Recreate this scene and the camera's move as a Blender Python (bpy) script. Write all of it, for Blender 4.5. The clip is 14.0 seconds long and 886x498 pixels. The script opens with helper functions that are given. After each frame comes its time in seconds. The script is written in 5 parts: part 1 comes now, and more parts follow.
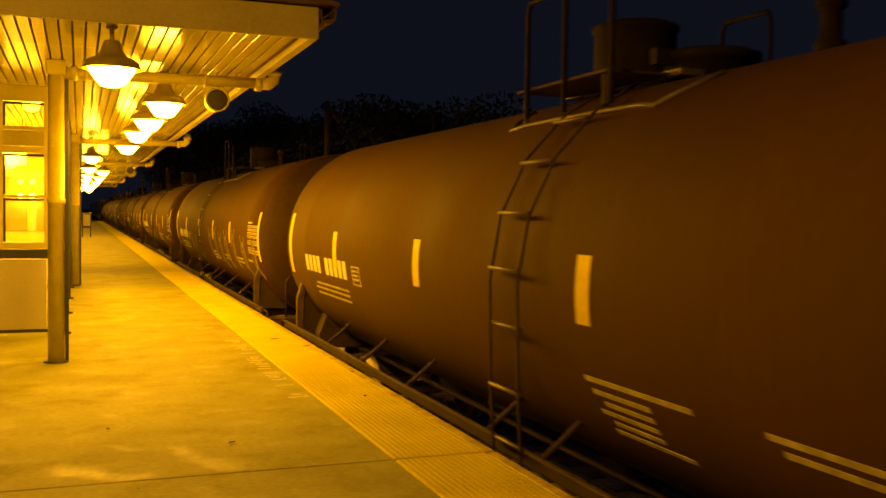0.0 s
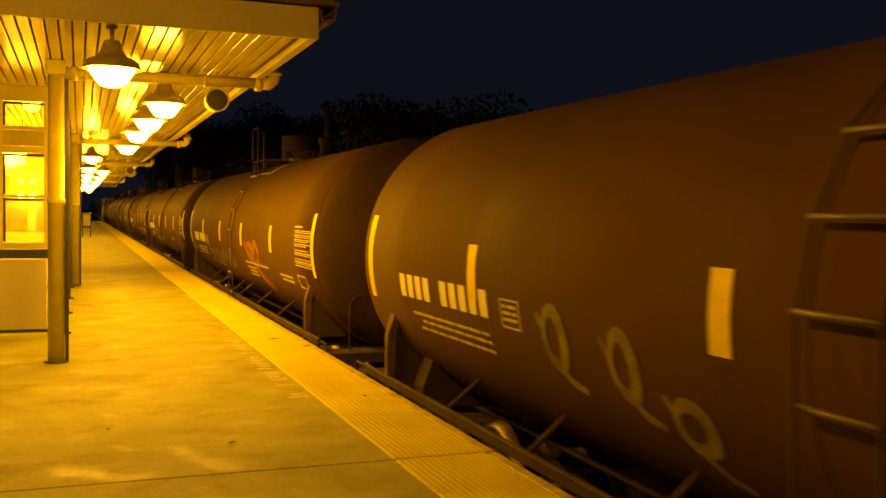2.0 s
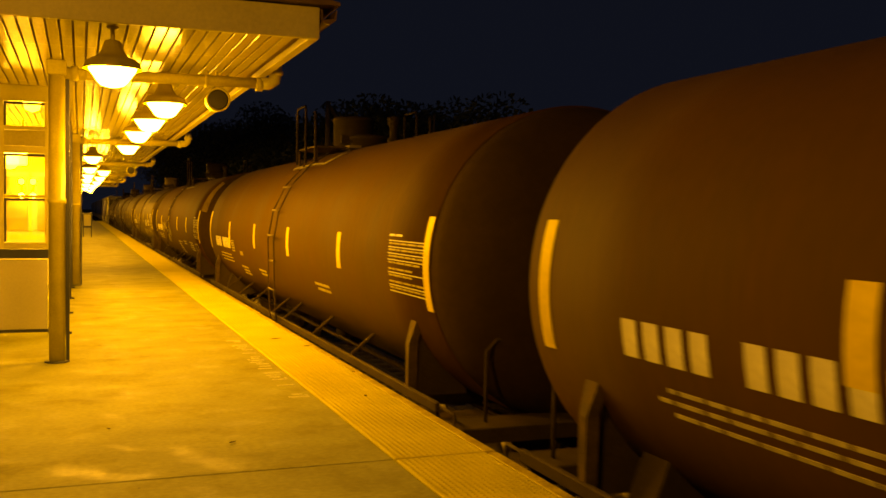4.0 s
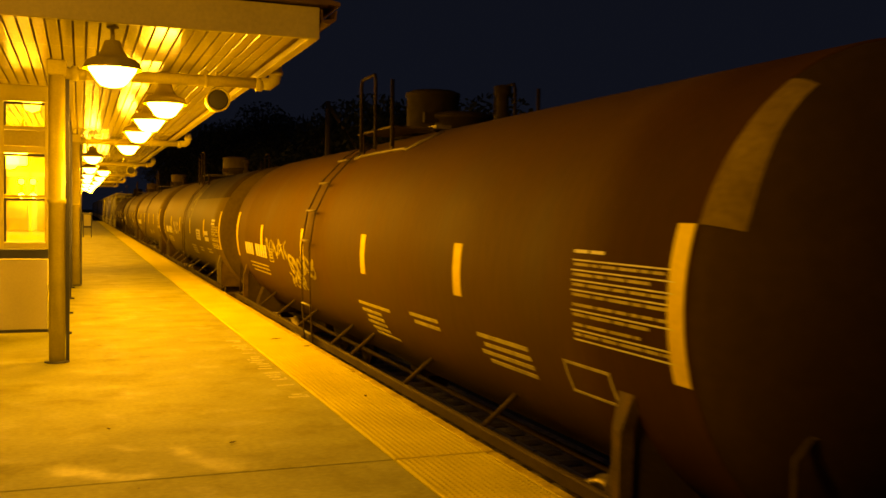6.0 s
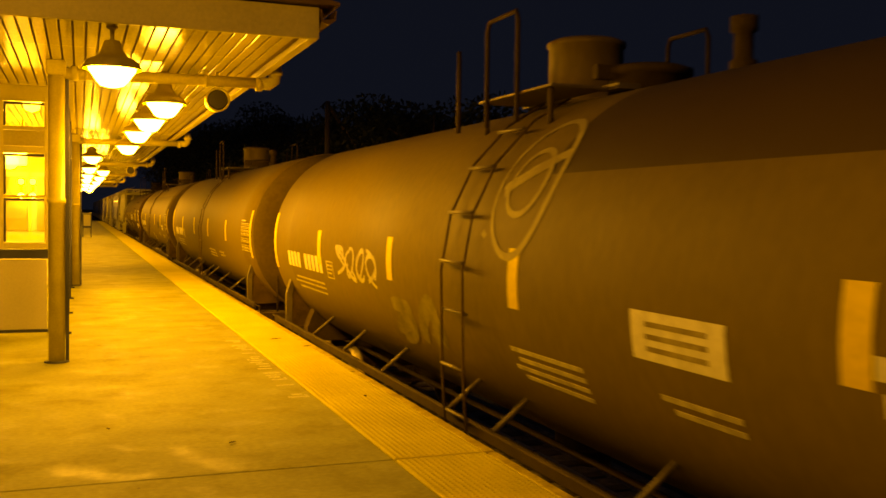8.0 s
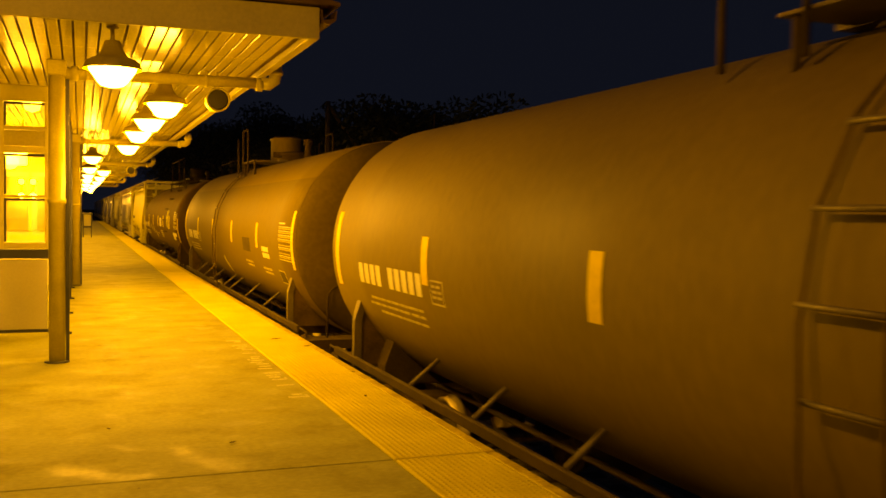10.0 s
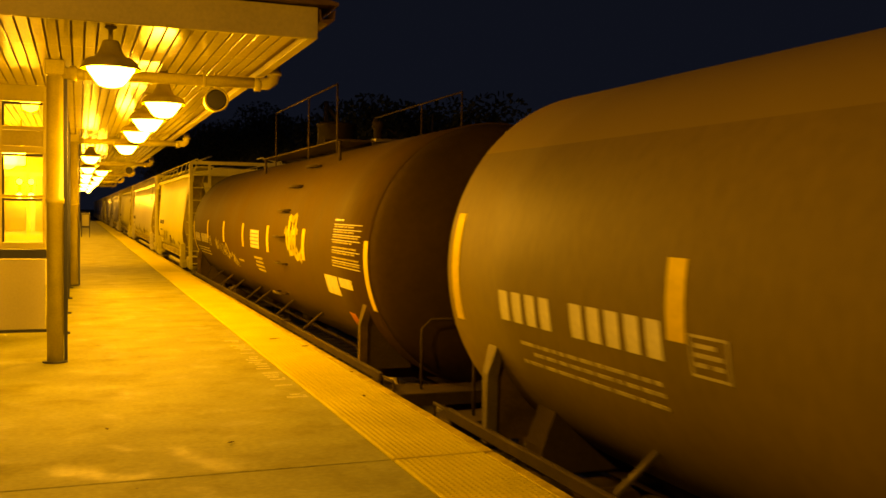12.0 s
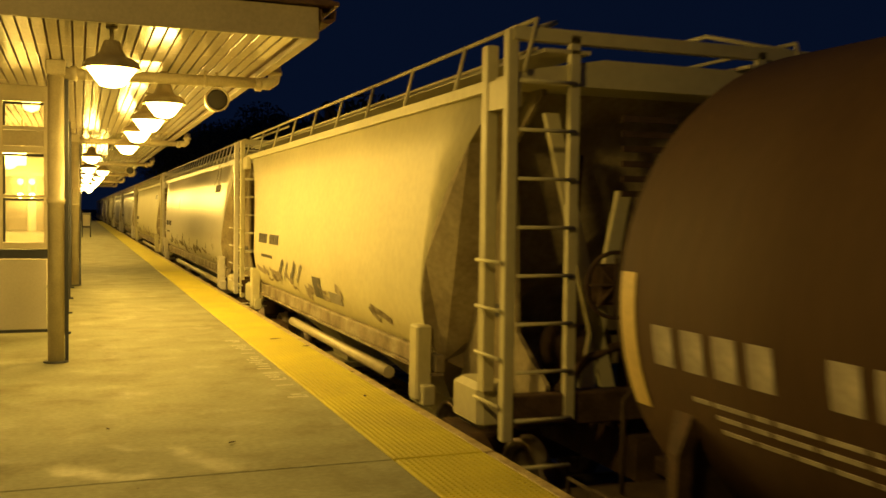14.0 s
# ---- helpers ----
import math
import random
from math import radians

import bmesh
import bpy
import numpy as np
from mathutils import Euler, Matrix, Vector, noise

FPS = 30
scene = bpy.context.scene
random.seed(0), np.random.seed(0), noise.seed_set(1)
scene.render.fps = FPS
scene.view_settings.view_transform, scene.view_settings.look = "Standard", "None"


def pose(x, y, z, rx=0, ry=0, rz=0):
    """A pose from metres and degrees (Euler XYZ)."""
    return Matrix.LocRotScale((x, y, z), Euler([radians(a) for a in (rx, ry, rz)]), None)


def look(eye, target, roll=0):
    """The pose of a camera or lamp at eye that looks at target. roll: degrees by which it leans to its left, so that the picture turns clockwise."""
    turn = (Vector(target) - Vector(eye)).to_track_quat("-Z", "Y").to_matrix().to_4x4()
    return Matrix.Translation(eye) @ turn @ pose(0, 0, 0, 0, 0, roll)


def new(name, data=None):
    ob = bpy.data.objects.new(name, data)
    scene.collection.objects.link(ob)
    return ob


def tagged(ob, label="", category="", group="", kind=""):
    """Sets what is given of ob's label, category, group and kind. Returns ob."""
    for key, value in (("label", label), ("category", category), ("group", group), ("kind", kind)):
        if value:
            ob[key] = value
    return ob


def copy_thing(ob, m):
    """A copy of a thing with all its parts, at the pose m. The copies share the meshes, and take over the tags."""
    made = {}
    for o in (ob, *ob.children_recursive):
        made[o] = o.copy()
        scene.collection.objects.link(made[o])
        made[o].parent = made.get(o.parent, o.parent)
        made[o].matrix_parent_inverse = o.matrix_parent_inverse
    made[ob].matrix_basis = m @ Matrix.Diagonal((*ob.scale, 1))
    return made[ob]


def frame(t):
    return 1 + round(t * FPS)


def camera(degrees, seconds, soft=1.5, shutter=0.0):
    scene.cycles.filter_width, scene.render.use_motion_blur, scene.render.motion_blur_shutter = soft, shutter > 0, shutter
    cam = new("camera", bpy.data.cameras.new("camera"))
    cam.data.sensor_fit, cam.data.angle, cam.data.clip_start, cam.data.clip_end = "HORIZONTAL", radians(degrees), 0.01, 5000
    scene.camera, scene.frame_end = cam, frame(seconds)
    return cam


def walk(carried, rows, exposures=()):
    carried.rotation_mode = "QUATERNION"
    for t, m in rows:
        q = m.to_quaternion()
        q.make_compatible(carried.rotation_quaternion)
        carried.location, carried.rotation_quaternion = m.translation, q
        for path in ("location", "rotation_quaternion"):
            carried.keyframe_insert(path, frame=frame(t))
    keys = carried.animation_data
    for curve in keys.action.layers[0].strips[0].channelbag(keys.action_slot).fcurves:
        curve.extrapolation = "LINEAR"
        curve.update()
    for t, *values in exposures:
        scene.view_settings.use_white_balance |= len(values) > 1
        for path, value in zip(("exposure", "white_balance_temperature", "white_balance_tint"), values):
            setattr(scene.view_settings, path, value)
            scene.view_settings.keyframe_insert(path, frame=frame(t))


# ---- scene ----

# ---- camera ----
EYE = (0.0, 0.0, 1.68)
YAW, PITCH, ROLL = 20.779, 2.152, 0.81


def aim(turn, tilt):
    """A pose at the eye, turned and tilted a little from its rest, in degrees."""
    a, b = radians(YAW + turn), radians(-PITCH + tilt)
    way = Vector((math.sin(a) * math.cos(b), math.cos(a) * math.cos(b), math.sin(b)))
    return look(EYE, Vector(EYE) + way * 10, ROLL)


cam = camera(49.75, 14.0, soft=1.6, shutter=0.16)
walk(cam, [
    (0.0, aim(0.04, 0)), (0.5, aim(0, 0)), (1.5, aim(0.01, 0)), (2.0, aim(0.04, 0)), (2.6, aim(0.04, 0)),
    (3.0, aim(0.0, -0.045)), (3.3, aim(0, -0.02)), (5.4, aim(0, 0)), (8.0, aim(0.02, 0)), (10.5, aim(0, 0)), (11.5, aim(0, 0)),
    (11.8, aim(0.05, 0)), (12.0, aim(0.1, 0)), (12.5, aim(0.135, -0.03)), (13.0, aim(0.11, -0.02)),
    (13.5, aim(0.06, 0)), (14.0, aim(0.05, 0))],
    exposures=[(0.0, -0.8, 28000, 34), (11.0, -0.8, 28000, 34), (12.6, -0.82, 25000, 32), (13.4, -0.88, 21000, 29), (13.6, -0.9, 18000, 31), (13.8, -0.94, 10500, 27), (14.0, -1.05, 6500, 20)])

# ---- world ----
world = bpy.data.worlds.new("night_sky")
world.use_nodes = True
world.node_tree.nodes["Background"].inputs[0].default_value = (0.16, 0.46, 1.5, 1)
world.node_tree.nodes["Background"].inputs[1].default_value = 0.021
scene.world = world
SODIUM = (1.0, 0.655, 0.115)
LAMP_POWER = 75.0

# ---- plan ----
EDGE = 2.76            # platform edge
TACTILE = 2.0          # inner edge of the warning strip
RAIL_Z = -1.22         # rail head below the platform
TRACK = 4.46           # centre line of the near track
CEIL = 3.26            # soffit
CAN_X0, CAN_X1 = -3.2, 2.03
CAN_Y0, CAN_Y1 = 8.62, 72.0
COLUMNS = [11.16 + 11.05 * i for i in range(6)]
SPEED = 11.03


# ---- materials ----
def material(name, base, rough=0.5, metal=0.0, second=None, scale=3.0, fine=40.0, bump=0.15, amount=0.5, rough2=None, stretch=(1, 1, 1), spec=0.5, coat=0.0, split=None, island=0.0):
    """A surface with colour variation at two scales, roughness wear and fine relief."""
    m = bpy.data.materials.new(name)
    m.use_nodes = True
    nt = m.node_tree
    b = nt.nodes["Principled BSDF"]
    tc = nt.nodes.new("ShaderNodeTexCoord")
    mp = nt.nodes.new("ShaderNodeMapping")
    mp.inputs["Scale"].default_value = stretch
    nt.links.new(tc.outputs["Object"], mp.inputs[0])
    n1 = nt.nodes.new("ShaderNodeTexNoise")
    n1.inputs["Scale"].default_value, n1.inputs["Detail"].default_value = scale, 6
    n2 = nt.nodes.new("ShaderNodeTexNoise")
    n2.inputs["Scale"].default_value, n2.inputs["Detail"].default_value = fine, 4
    for n in (n1, n2):
        nt.links.new(mp.outputs[0], n.inputs["Vector"])
    r1 = nt.nodes.new("ShaderNodeValToRGB")
    r1.color_ramp.elements[0].position, r1.color_ramp.elements[1].position = 0.35, 0.68
    c2 = second or tuple(c * (1 - 0.6 * amount) for c in base)
    r1.color_ramp.elements[0].color, r1.color_ramp.elements[1].color = (*c2, 1), (*base, 1)
    nt.links.new(n1.outputs[0], r1.inputs[0])
    mul = nt.nodes.new("ShaderNodeMixRGB")
    mul.blend_type, mul.inputs[0].default_value = "MULTIPLY", 1.0
    r2 = nt.nodes.new("ShaderNodeValToRGB")
    r2.color_ramp.elements[0].position, r2.color_ramp.elements[1].position = 0.3, 0.7
    g = 1 - 0.45 * amount
    r2.color_ramp.elements[0].color, r2.color_ramp.elements[1].color = (g, g, g, 1), (1, 1, 1, 1)
    nt.links.new(n2.outputs[0], r2.inputs[0])
    nt.links.new(r1.outputs[0], mul.inputs[1])
    nt.links.new(r2.outputs[0], mul.inputs[2])
    out = mul.outputs[0]
    if split:
        # a second paint above a height on the thing, and ahead of a place along it
        sx = nt.nodes.new("ShaderNodeSeparateXYZ")
        nt.links.new(tc.outputs["Object"], sx.inputs[0])
        cmp_ = nt.nodes.new("ShaderNodeMath")
        cmp_.operation, cmp_.inputs[1].default_value = "GREATER_THAN", split[0]
        nt.links.new(sx.outputs[2], cmp_.inputs[0])
        mx = nt.nodes.new("ShaderNodeMixRGB")
        nt.links.new(cmp_.outputs[0], mx.inputs[0])
        nt.links.new(out, mx.inputs[1])
        mx.inputs[2].default_value = (*split[1], 1)
        if len(split) > 2:
            lead = nt.nodes.new("ShaderNodeMath")
            lead.operation, lead.inputs[1].default_value = "LESS_THAN", split[2]
            nt.links.new(sx.outputs[1], lead.inputs[0])
            both = nt.nodes.new("ShaderNodeMath")
            both.operation = "MULTIPLY"
            nt.links.new(cmp_.outputs[0], both.inputs[0])
            nt.links.new(lead.outputs[0], both.inputs[1])
            nt.links.new(both.outputs[0], mx.inputs[0])
        out = mx.outputs[0]
    nt.links.new(out, b.inputs["Base Color"])
    mr = nt.nodes.new("ShaderNodeMapRange")
    mr.inputs[1].default_value, mr.inputs[2].default_value = 0.3, 0.7
    mr.inputs[3].default_value, mr.inputs[4].default_value = rough, rough2 if rough2 is not None else min(1, rough + 0.15)
    nt.links.new(n1.outputs[0], mr.inputs[0])
    nt.links.new(mr.outputs[0], b.inputs["Roughness"])
    b.inputs["Metallic"].default_value = metal
    b.inputs["Specular IOR Level"].default_value = spec
    b.inputs["Coat Weight"].default_value = coat
    if bump:
        bp = nt.nodes.new("ShaderNodeBump")
        bp.inputs["Strength"].default_value, bp.inputs["Distance"].default_value = bump, 0.01
        nt.links.new(n2.outputs[0], bp.inputs["Height"])
        nt.links.new(bp.outputs[0], b.inputs["Normal"])
    return m


def glow(name, color, strength):
    m = bpy.data.materials.new(name)
    m.use_nodes = True
    b = m.node_tree.nodes["Principled BSDF"]
    b.inputs["Base Color"].default_value = (0.8, 0.8, 0.8, 1)
    b.inputs["Emission Color"].default_value = (*color, 1)
    b.inputs["Emission Strength"].default_value = strength
    return m


def glass(name):
    m = bpy.data.materials.new(name)
    m.use_nodes = True
    nt = m.node_tree
    b = nt.nodes["Principled BSDF"]
    b.inputs["Transmission Weight"].default_value = 1.0
    b.inputs["Roughness"].default_value = 0.02
    b.inputs["IOR"].default_value = 1.45
    b.inputs["Base Color"].default_value = (0.9, 0.92, 0.9, 1)
    return m


M_CONCRETE = material("platform_concrete", (0.36, 0.362, 0.24), 0.62, 0, (0.29, 0.288, 0.19), 1.5, 26, 0.14, 0.45, 0.85, (0.8, 1.1, 1), spec=0.24)


def add_stains(m, scale, colour, low, high, gloss):
    """Adds dark stain patches, and polished worn patches of lower roughness, to a material."""
    nt = m.node_tree
    bsdf = nt.nodes["Principled BSDF"]
    src = bsdf.inputs["Base Color"].links[0].from_socket
    tc = nt.nodes.new("ShaderNodeTexCoord")
    n = nt.nodes.new("ShaderNodeTexNoise")
    n.inputs["Scale"].default_value, n.inputs["Detail"].default_value, n.inputs["Roughness"].default_value = scale, 9, 0.68
    nt.links.new(tc.outputs["Object"], n.inputs["Vector"])
    r = nt.nodes.new("ShaderNodeValToRGB")
    r.color_ramp.elements[0].position, r.color_ramp.elements[1].position = low, high
    nt.links.new(n.outputs[0], r.inputs[0])
    mx = nt.nodes.new("ShaderNodeMixRGB")
    mx.blend_type = "MULTIPLY"
    mx.inputs[2].default_value = (*colour, 1)
    nt.links.new(r.outputs[0], mx.inputs[0])
    nt.links.new(src, mx.inputs[1])
    v = nt.nodes.new("ShaderNodeTexVoronoi")
    v.inputs["Scale"].default_value = 2.6
    nt.links.new(tc.outputs["Object"], v.inputs["Vector"])
    spot = nt.nodes.new("ShaderNodeMath")
    spot.operation, spot.inputs[1].default_value = "LESS_THAN", 0.028
    nt.links.new(v.outputs["Distance"], spot.inputs[0])
    m2 = nt.nodes.new("ShaderNodeMixRGB")
    m2.inputs[2].default_value = (0.07, 0.06, 0.05, 1)
    sp = nt.nodes.new("ShaderNodeMath")
    sp.operation, sp.inputs[1].default_value = "MULTIPLY", 0.55
    nt.links.new(spot.outputs[0], sp.inputs[0])
    nt.links.new(sp.outputs[0], m2.inputs[0])
    nt.links.new(mx.outputs[0], m2.inputs[1])
    nt.links.new(m2.outputs[0], bsdf.inputs["Base Color"])
    n3 = nt.nodes.new("ShaderNodeTexNoise")
    n3.inputs["Scale"].default_value, n3.inputs["Detail"].default_value = scale * 1.7, 7
    mp = nt.nodes.new("ShaderNodeMapping")
    mp.inputs["Location"].default_value, mp.inputs["Scale"].default_value = (7, 3, 0), (1.0, 0.95, 1)
    nt.links.new(tc.outputs["Object"], mp.inputs[0])
    nt.links.new(mp.outputs[0], n3.inputs["Vector"])
    rr = nt.nodes.new("ShaderNodeMapRange")
    rr.inputs[1].default_value, rr.inputs[2].default_value = 0.54, 0.68
    rr.inputs[3].default_value, rr.inputs[4].default_value = 0.8, gloss
    nt.links.new(n3.outputs[0], rr.inputs[0])
    nt.links.new(rr.outputs[0], bsdf.inputs["Roughness"])


add_stains(M_CONCRETE, 1.4, (0.68, 0.63, 0.55), 0.5, 0.7, 0.52)
M_TACTILE = material("tactile_yellow", (0.74, 0.66, 0.05), 0.55, 0, (0.61, 0.53, 0.05), 1.6, 60, 0.1, 0.4)
M_COPING = material("platform_edge_board", (0.64, 0.52, 0.26), 0.6, 0, (0.36, 0.27, 0.13), 5, 40, 0.3, 0.7)
M_STENCIL = material("worn_white_stencil", (0.66, 0.63, 0.48), 0.6, 0, (0.42, 0.4, 0.31), 25, 90, 0.1, 0.8)
M_SOFFIT = material("cream_soffit_boards", (0.68, 0.61, 0.47), 0.12, 0, (0.62, 0.555, 0.42), 1.2, 30, 0.02, 0.3, 0.14, (2, 0.3, 1))
M_FASCIA = material("cream_fascia_paint", (0.54, 0.48, 0.36), 0.5, 0, (0.46, 0.405, 0.3), 1.5, 30, 0.06, 0.3)
M_ROOF = material("brown_metal_roof", (0.16, 0.09, 0.06), 0.5, 0.2, None, 2, 30, 0.1, 0.4)
M_PIPE = material("painted_steel_pipe", (0.68, 0.61, 0.42), 0.3, 0, (0.56, 0.49, 0.33), 5, 60, 0.05, 0.4)
M_DARKSTEEL = material("dark_blue_steel", (0.05, 0.055, 0.075), 0.4, 0.2, None, 6, 60, 0.05, 0.3)
M_PANEL = material("pale_wall_panel", (0.56, 0.53, 0.47), 0.45, 0, (0.5, 0.47, 0.42), 1, 40, 0.03, 0.2)
M_FRAME = material("cream_window_frame", (0.62, 0.56, 0.42), 0.4, 0, None, 6, 50, 0.05, 0.2)
M_SHADE = material("lamp_shade_enamel", (0.42, 0.35, 0.22), 0.4, 0.2, None, 10, 60, 0.05, 0.3)
M_BULB = glow("sodium_bowl", (1.0, 0.65, 0.11), 150.0)
M_GLASS = glass("window_glass")
M_BALLAST = material("track_ballast", (0.34, 0.29, 0.24), 0.9, 0, (0.15, 0.12, 0.1), 9, 26, 1.0, 0.8)
M_GROUND = material("dark_ground", (0.07, 0.075, 0.045), 0.95, 0, (0.04, 0.04, 0.03), 0.4, 12, 0.6, 0.6)
M_RAIL = material("rail_steel", (0.34, 0.30, 0.27), 0.25, 0.9, (0.2, 0.14, 0.1), 8, 60, 0.1, 0.4)
M_SLEEPER = material("sleeper_timber", (0.15, 0.115, 0.08), 0.85, 0, None, 4, 40, 0.5, 0.6, stretch=(1, 8, 1))
M_BLACK = material("black_tank_paint", (0.080, 0.033, 0.0135), 0.7, 0, (0.058, 0.0232, 0.0092), 0.7, 14, 0.04, 0.4, 0.85, (1, 1.5, 0.22), spec=0.22)
M_SOOT = material("sooty_black_tank_paint", (0.086, 0.047, 0.022), 0.7, 0, (0.064, 0.034, 0.0155), 0.7, 14, 0.04, 0.4, 0.85, (1, 1.5, 0.22), spec=0.22)
# Grime, darkened further for the shade on ends turned from the lamps.
M_ENDSHADE = material("shaded_grimy_end_paint", (0.44, 0.38, 0.25), 0.75, 0, (0.27, 0.22, 0.14), 2.5, 18, 0.05, 0.6, spec=0.2)
M_GREY = material("grey_tank_paint", (0.156, 0.108, 0.06), 0.62, 0, (0.126, 0.086, 0.046), 0.7, 14, 0.03, 0.4, 0.76, (1, 1, 0.5))
M_TWO = material("two_tone_tank_paint", (0.146, 0.102, 0.057), 0.62, 0, (0.116, 0.08, 0.044), 0.7, 14, 0.03, 0.4, 0.76, (1, 1, 0.5), spec=0.3, split=(0.77, (0.042, 0.024, 0.012), -1.55))
M_SEAMED = material("grey_tank_paint_with_a_repainted_top", (0.156, 0.108, 0.06), 0.62, 0, (0.126, 0.086, 0.046), 0.7, 14, 0.03, 0.4, 0.76, (1, 1, 0.5), split=(0.95, (0.178, 0.126, 0.07)))
M_HEAD = material("dark_tank_head", (0.036, 0.02, 0.0115), 0.8, 0, (0.054, 0.03, 0.017), 1.1, 14, 0.05, 0.5, spec=0.15)
M_HEADGREY = material("dark_grey_tank_head", (0.12, 0.085, 0.05), 0.8, 0, (0.075, 0.052, 0.032), 1.1, 14, 0.05, 0.5, spec=0.15)
M_SILL = material("dirty_pale_sill_paint", (0.44, 0.39, 0.28), 0.7, 0, (0.20, 0.155, 0.10), 3.2, 25, 0.05, 0.6, spec=0.25)
M_FRAMEBLACK = material("black_underframe", (0.05, 0.034, 0.022), 0.75, 0.0, (0.07, 0.045, 0.028), 3, 40, 0.15, 0.6, spec=0.2)
M_RUSTY = material("rusty_cast_steel", (0.14, 0.088, 0.055), 0.7, 0.1, (0.075, 0.047, 0.03), 5, 40, 0.3, 0.6, spec=0.25)
M_WHEEL = material("worn_wheel_steel", (0.30, 0.26, 0.22), 0.35, 0.8, (0.1, 0.07, 0.05), 6, 50, 0.1, 0.5)
M_STRIPE = material("reflective_strip", (0.80, 0.62, 0.25), 0.45, 0, (0.66, 0.5, 0.2), 4, 30, 0.02, 0.3)
M_WHITE = material("white_lettering", (0.78, 0.76, 0.70), 0.5, 0, (0.6, 0.58, 0.52), 9, 40, 0.02, 0.3)
M_HOPPER = material("pale_grey_hopper_paint", (0.64, 0.61, 0.40), 0.5, 0, (0.56, 0.52, 0.33), 0.6, 12, 0.0, 0.25, 0.68, spec=0.35)
M_ROADDIRT = material("brown_road_dirt", (0.20, 0.155, 0.10), 0.8, 0, (0.38, 0.33, 0.24), 7, 50, 0.05, 0.6)
M_HOPPER2 = material("white_hopper_paint", (0.70, 0.67, 0.60), 0.26, 0, (0.62, 0.585, 0.52), 0.6, 12, 0.0, 0.25, 0.36)
M_GRIME = material("dark_lettering", (0.10, 0.09, 0.085), 0.6, 0, None, 6, 40, 0.02, 0.5)
M_GRIMELIGHT = material("faded_grime", (0.30, 0.28, 0.24), 0.6, 0, None, 6, 40, 0.02, 0.5)
M_FADEDRING = material("faded_ring_paint", (0.34, 0.29, 0.19), 0.6, 0, (0.24, 0.19, 0.12), 5, 40, 0.02, 0.5)
M_G_GREEN = material("pale_green_spray", (0.24, 0.205, 0.105), 0.65, 0, (0.1, 0.074, 0.038), 4, 30, 0.02, 0.7)
M_G_ORANGE = material("orange_spray", (0.34, 0.095, 0.035), 0.6, 0, (0.15, 0.05, 0.02), 4, 30, 0.02, 0.7)
M_G_WHITE = material("white_spray", (0.5, 0.45, 0.32), 0.6, 0, (0.2, 0.16, 0.1), 5, 30, 0.02, 0.7)
M_G_YELLOW = material("yellow_spray", (0.66, 0.60, 0.28), 0.6, 0, (0.26, 0.22, 0.11), 4, 30, 0.02, 0.5)
M_STENCILGREY = material("dusty_white_stencil", (0.55, 0.50, 0.42), 0.6, 0, (0.34, 0.30, 0.25), 9, 40, 0.02, 0.4)
M_PRIMER = material("faded_primer", (0.26, 0.19, 0.11), 0.75, 0, (0.15, 0.1, 0.055), 2.2, 25, 0.03, 0.6, spec=0.15)
M_DATA = material("dim_data_stencil", (0.52, 0.45, 0.32), 0.6, 0, (0.34, 0.28, 0.19), 9, 40, 0.02, 0.5)
M_DARKPATCH = material("dark_repainted_patch", (0.045, 0.03, 0.017), 0.7, 0, (0.06, 0.042, 0.025), 3, 30, 0.02, 0.4)
M_FITTING = material("black_top_fittings", (0.014, 0.009, 0.006), 0.75, 0, (0.022, 0.014, 0.009), 3, 40, 0.1, 0.5, spec=0.15)
M_STRUT = material("bare_grey_steel", (0.17, 0.14, 0.115), 0.5, 0.3, (0.12, 0.09, 0.07), 6, 50, 0.1, 0.5)
M_SPEAKER = material("speaker_grille", (0.06, 0.055, 0.05), 0.6, 0, None, 20, 90, 0.3, 0.3)
M_LEAF = material("night_foliage", (0.06, 0.08, 0.035), 0.8, 0, (0.03, 0.04, 0.02), 1, 8, 0.2, 0.5)
M_BARK = material("bark", (0.12, 0.09, 0.065), 0.9, 0, None, 4, 30, 0.6, 0.5)
M_TIMBER = material("pole_timber", (0.13, 0.10, 0.07), 0.85, 0, None, 4, 30, 0.4, 0.5, stretch=(6, 6, 0.5))
M_PANE_TAN = material("tan_pane_panel", (0.30, 0.26, 0.19), 0.5, 0, (0.22, 0.19, 0.14), 2, 30, 0.05, 0.4)
M_RED = material("red_placard", (0.7, 0.22, 0.08), 0.5, 0, None, 9, 60, 0.02, 0.3)
M_CASTING = material("yellow_bearing_cap", (0.5, 0.35, 0.1), 0.5, 0, None, 9, 60, 0.05, 0.4)


# ---- mesh tools ----
def quad(bm, vs, faces):
    made = [bm.verts.new(v) for v in vs]
    for f in faces:
        bm.faces.new([made[i] for i in f])


def box(bm, x0, x1, y0, y1, z0, z1, c=0.0):
    """A box; c chamfers its upright and long edges."""
    if c <= 0:
        quad(bm, [(x0, y0, z0), (x1, y0, z0), (x1, y1, z0), (x0, y1, z0), (x0, y0, z1), (x1, y0, z1), (x1, y1, z1), (x0, y1, z1)],
             [(3, 2, 1, 0), (4, 5, 6, 7), (0, 1, 5, 4), (1, 2, 6, 5), (2, 3, 7, 6), (3, 0, 4, 7)])
        return
    rings = []
    for z, i in ((z0, c), (z0 + c, 0), (z1 - c, 0), (z1, c)):
        a, b_, p, q = x0 + i, x1 - i, y0 + i, y1 - i
        rings.append([(a + c, p, z), (b_ - c, p, z), (b_, p + c, z), (b_, q - c, z), (b_ - c, q, z), (a + c, q, z), (a, q - c, z), (a, p + c, z)])
    loft(bm, rings)


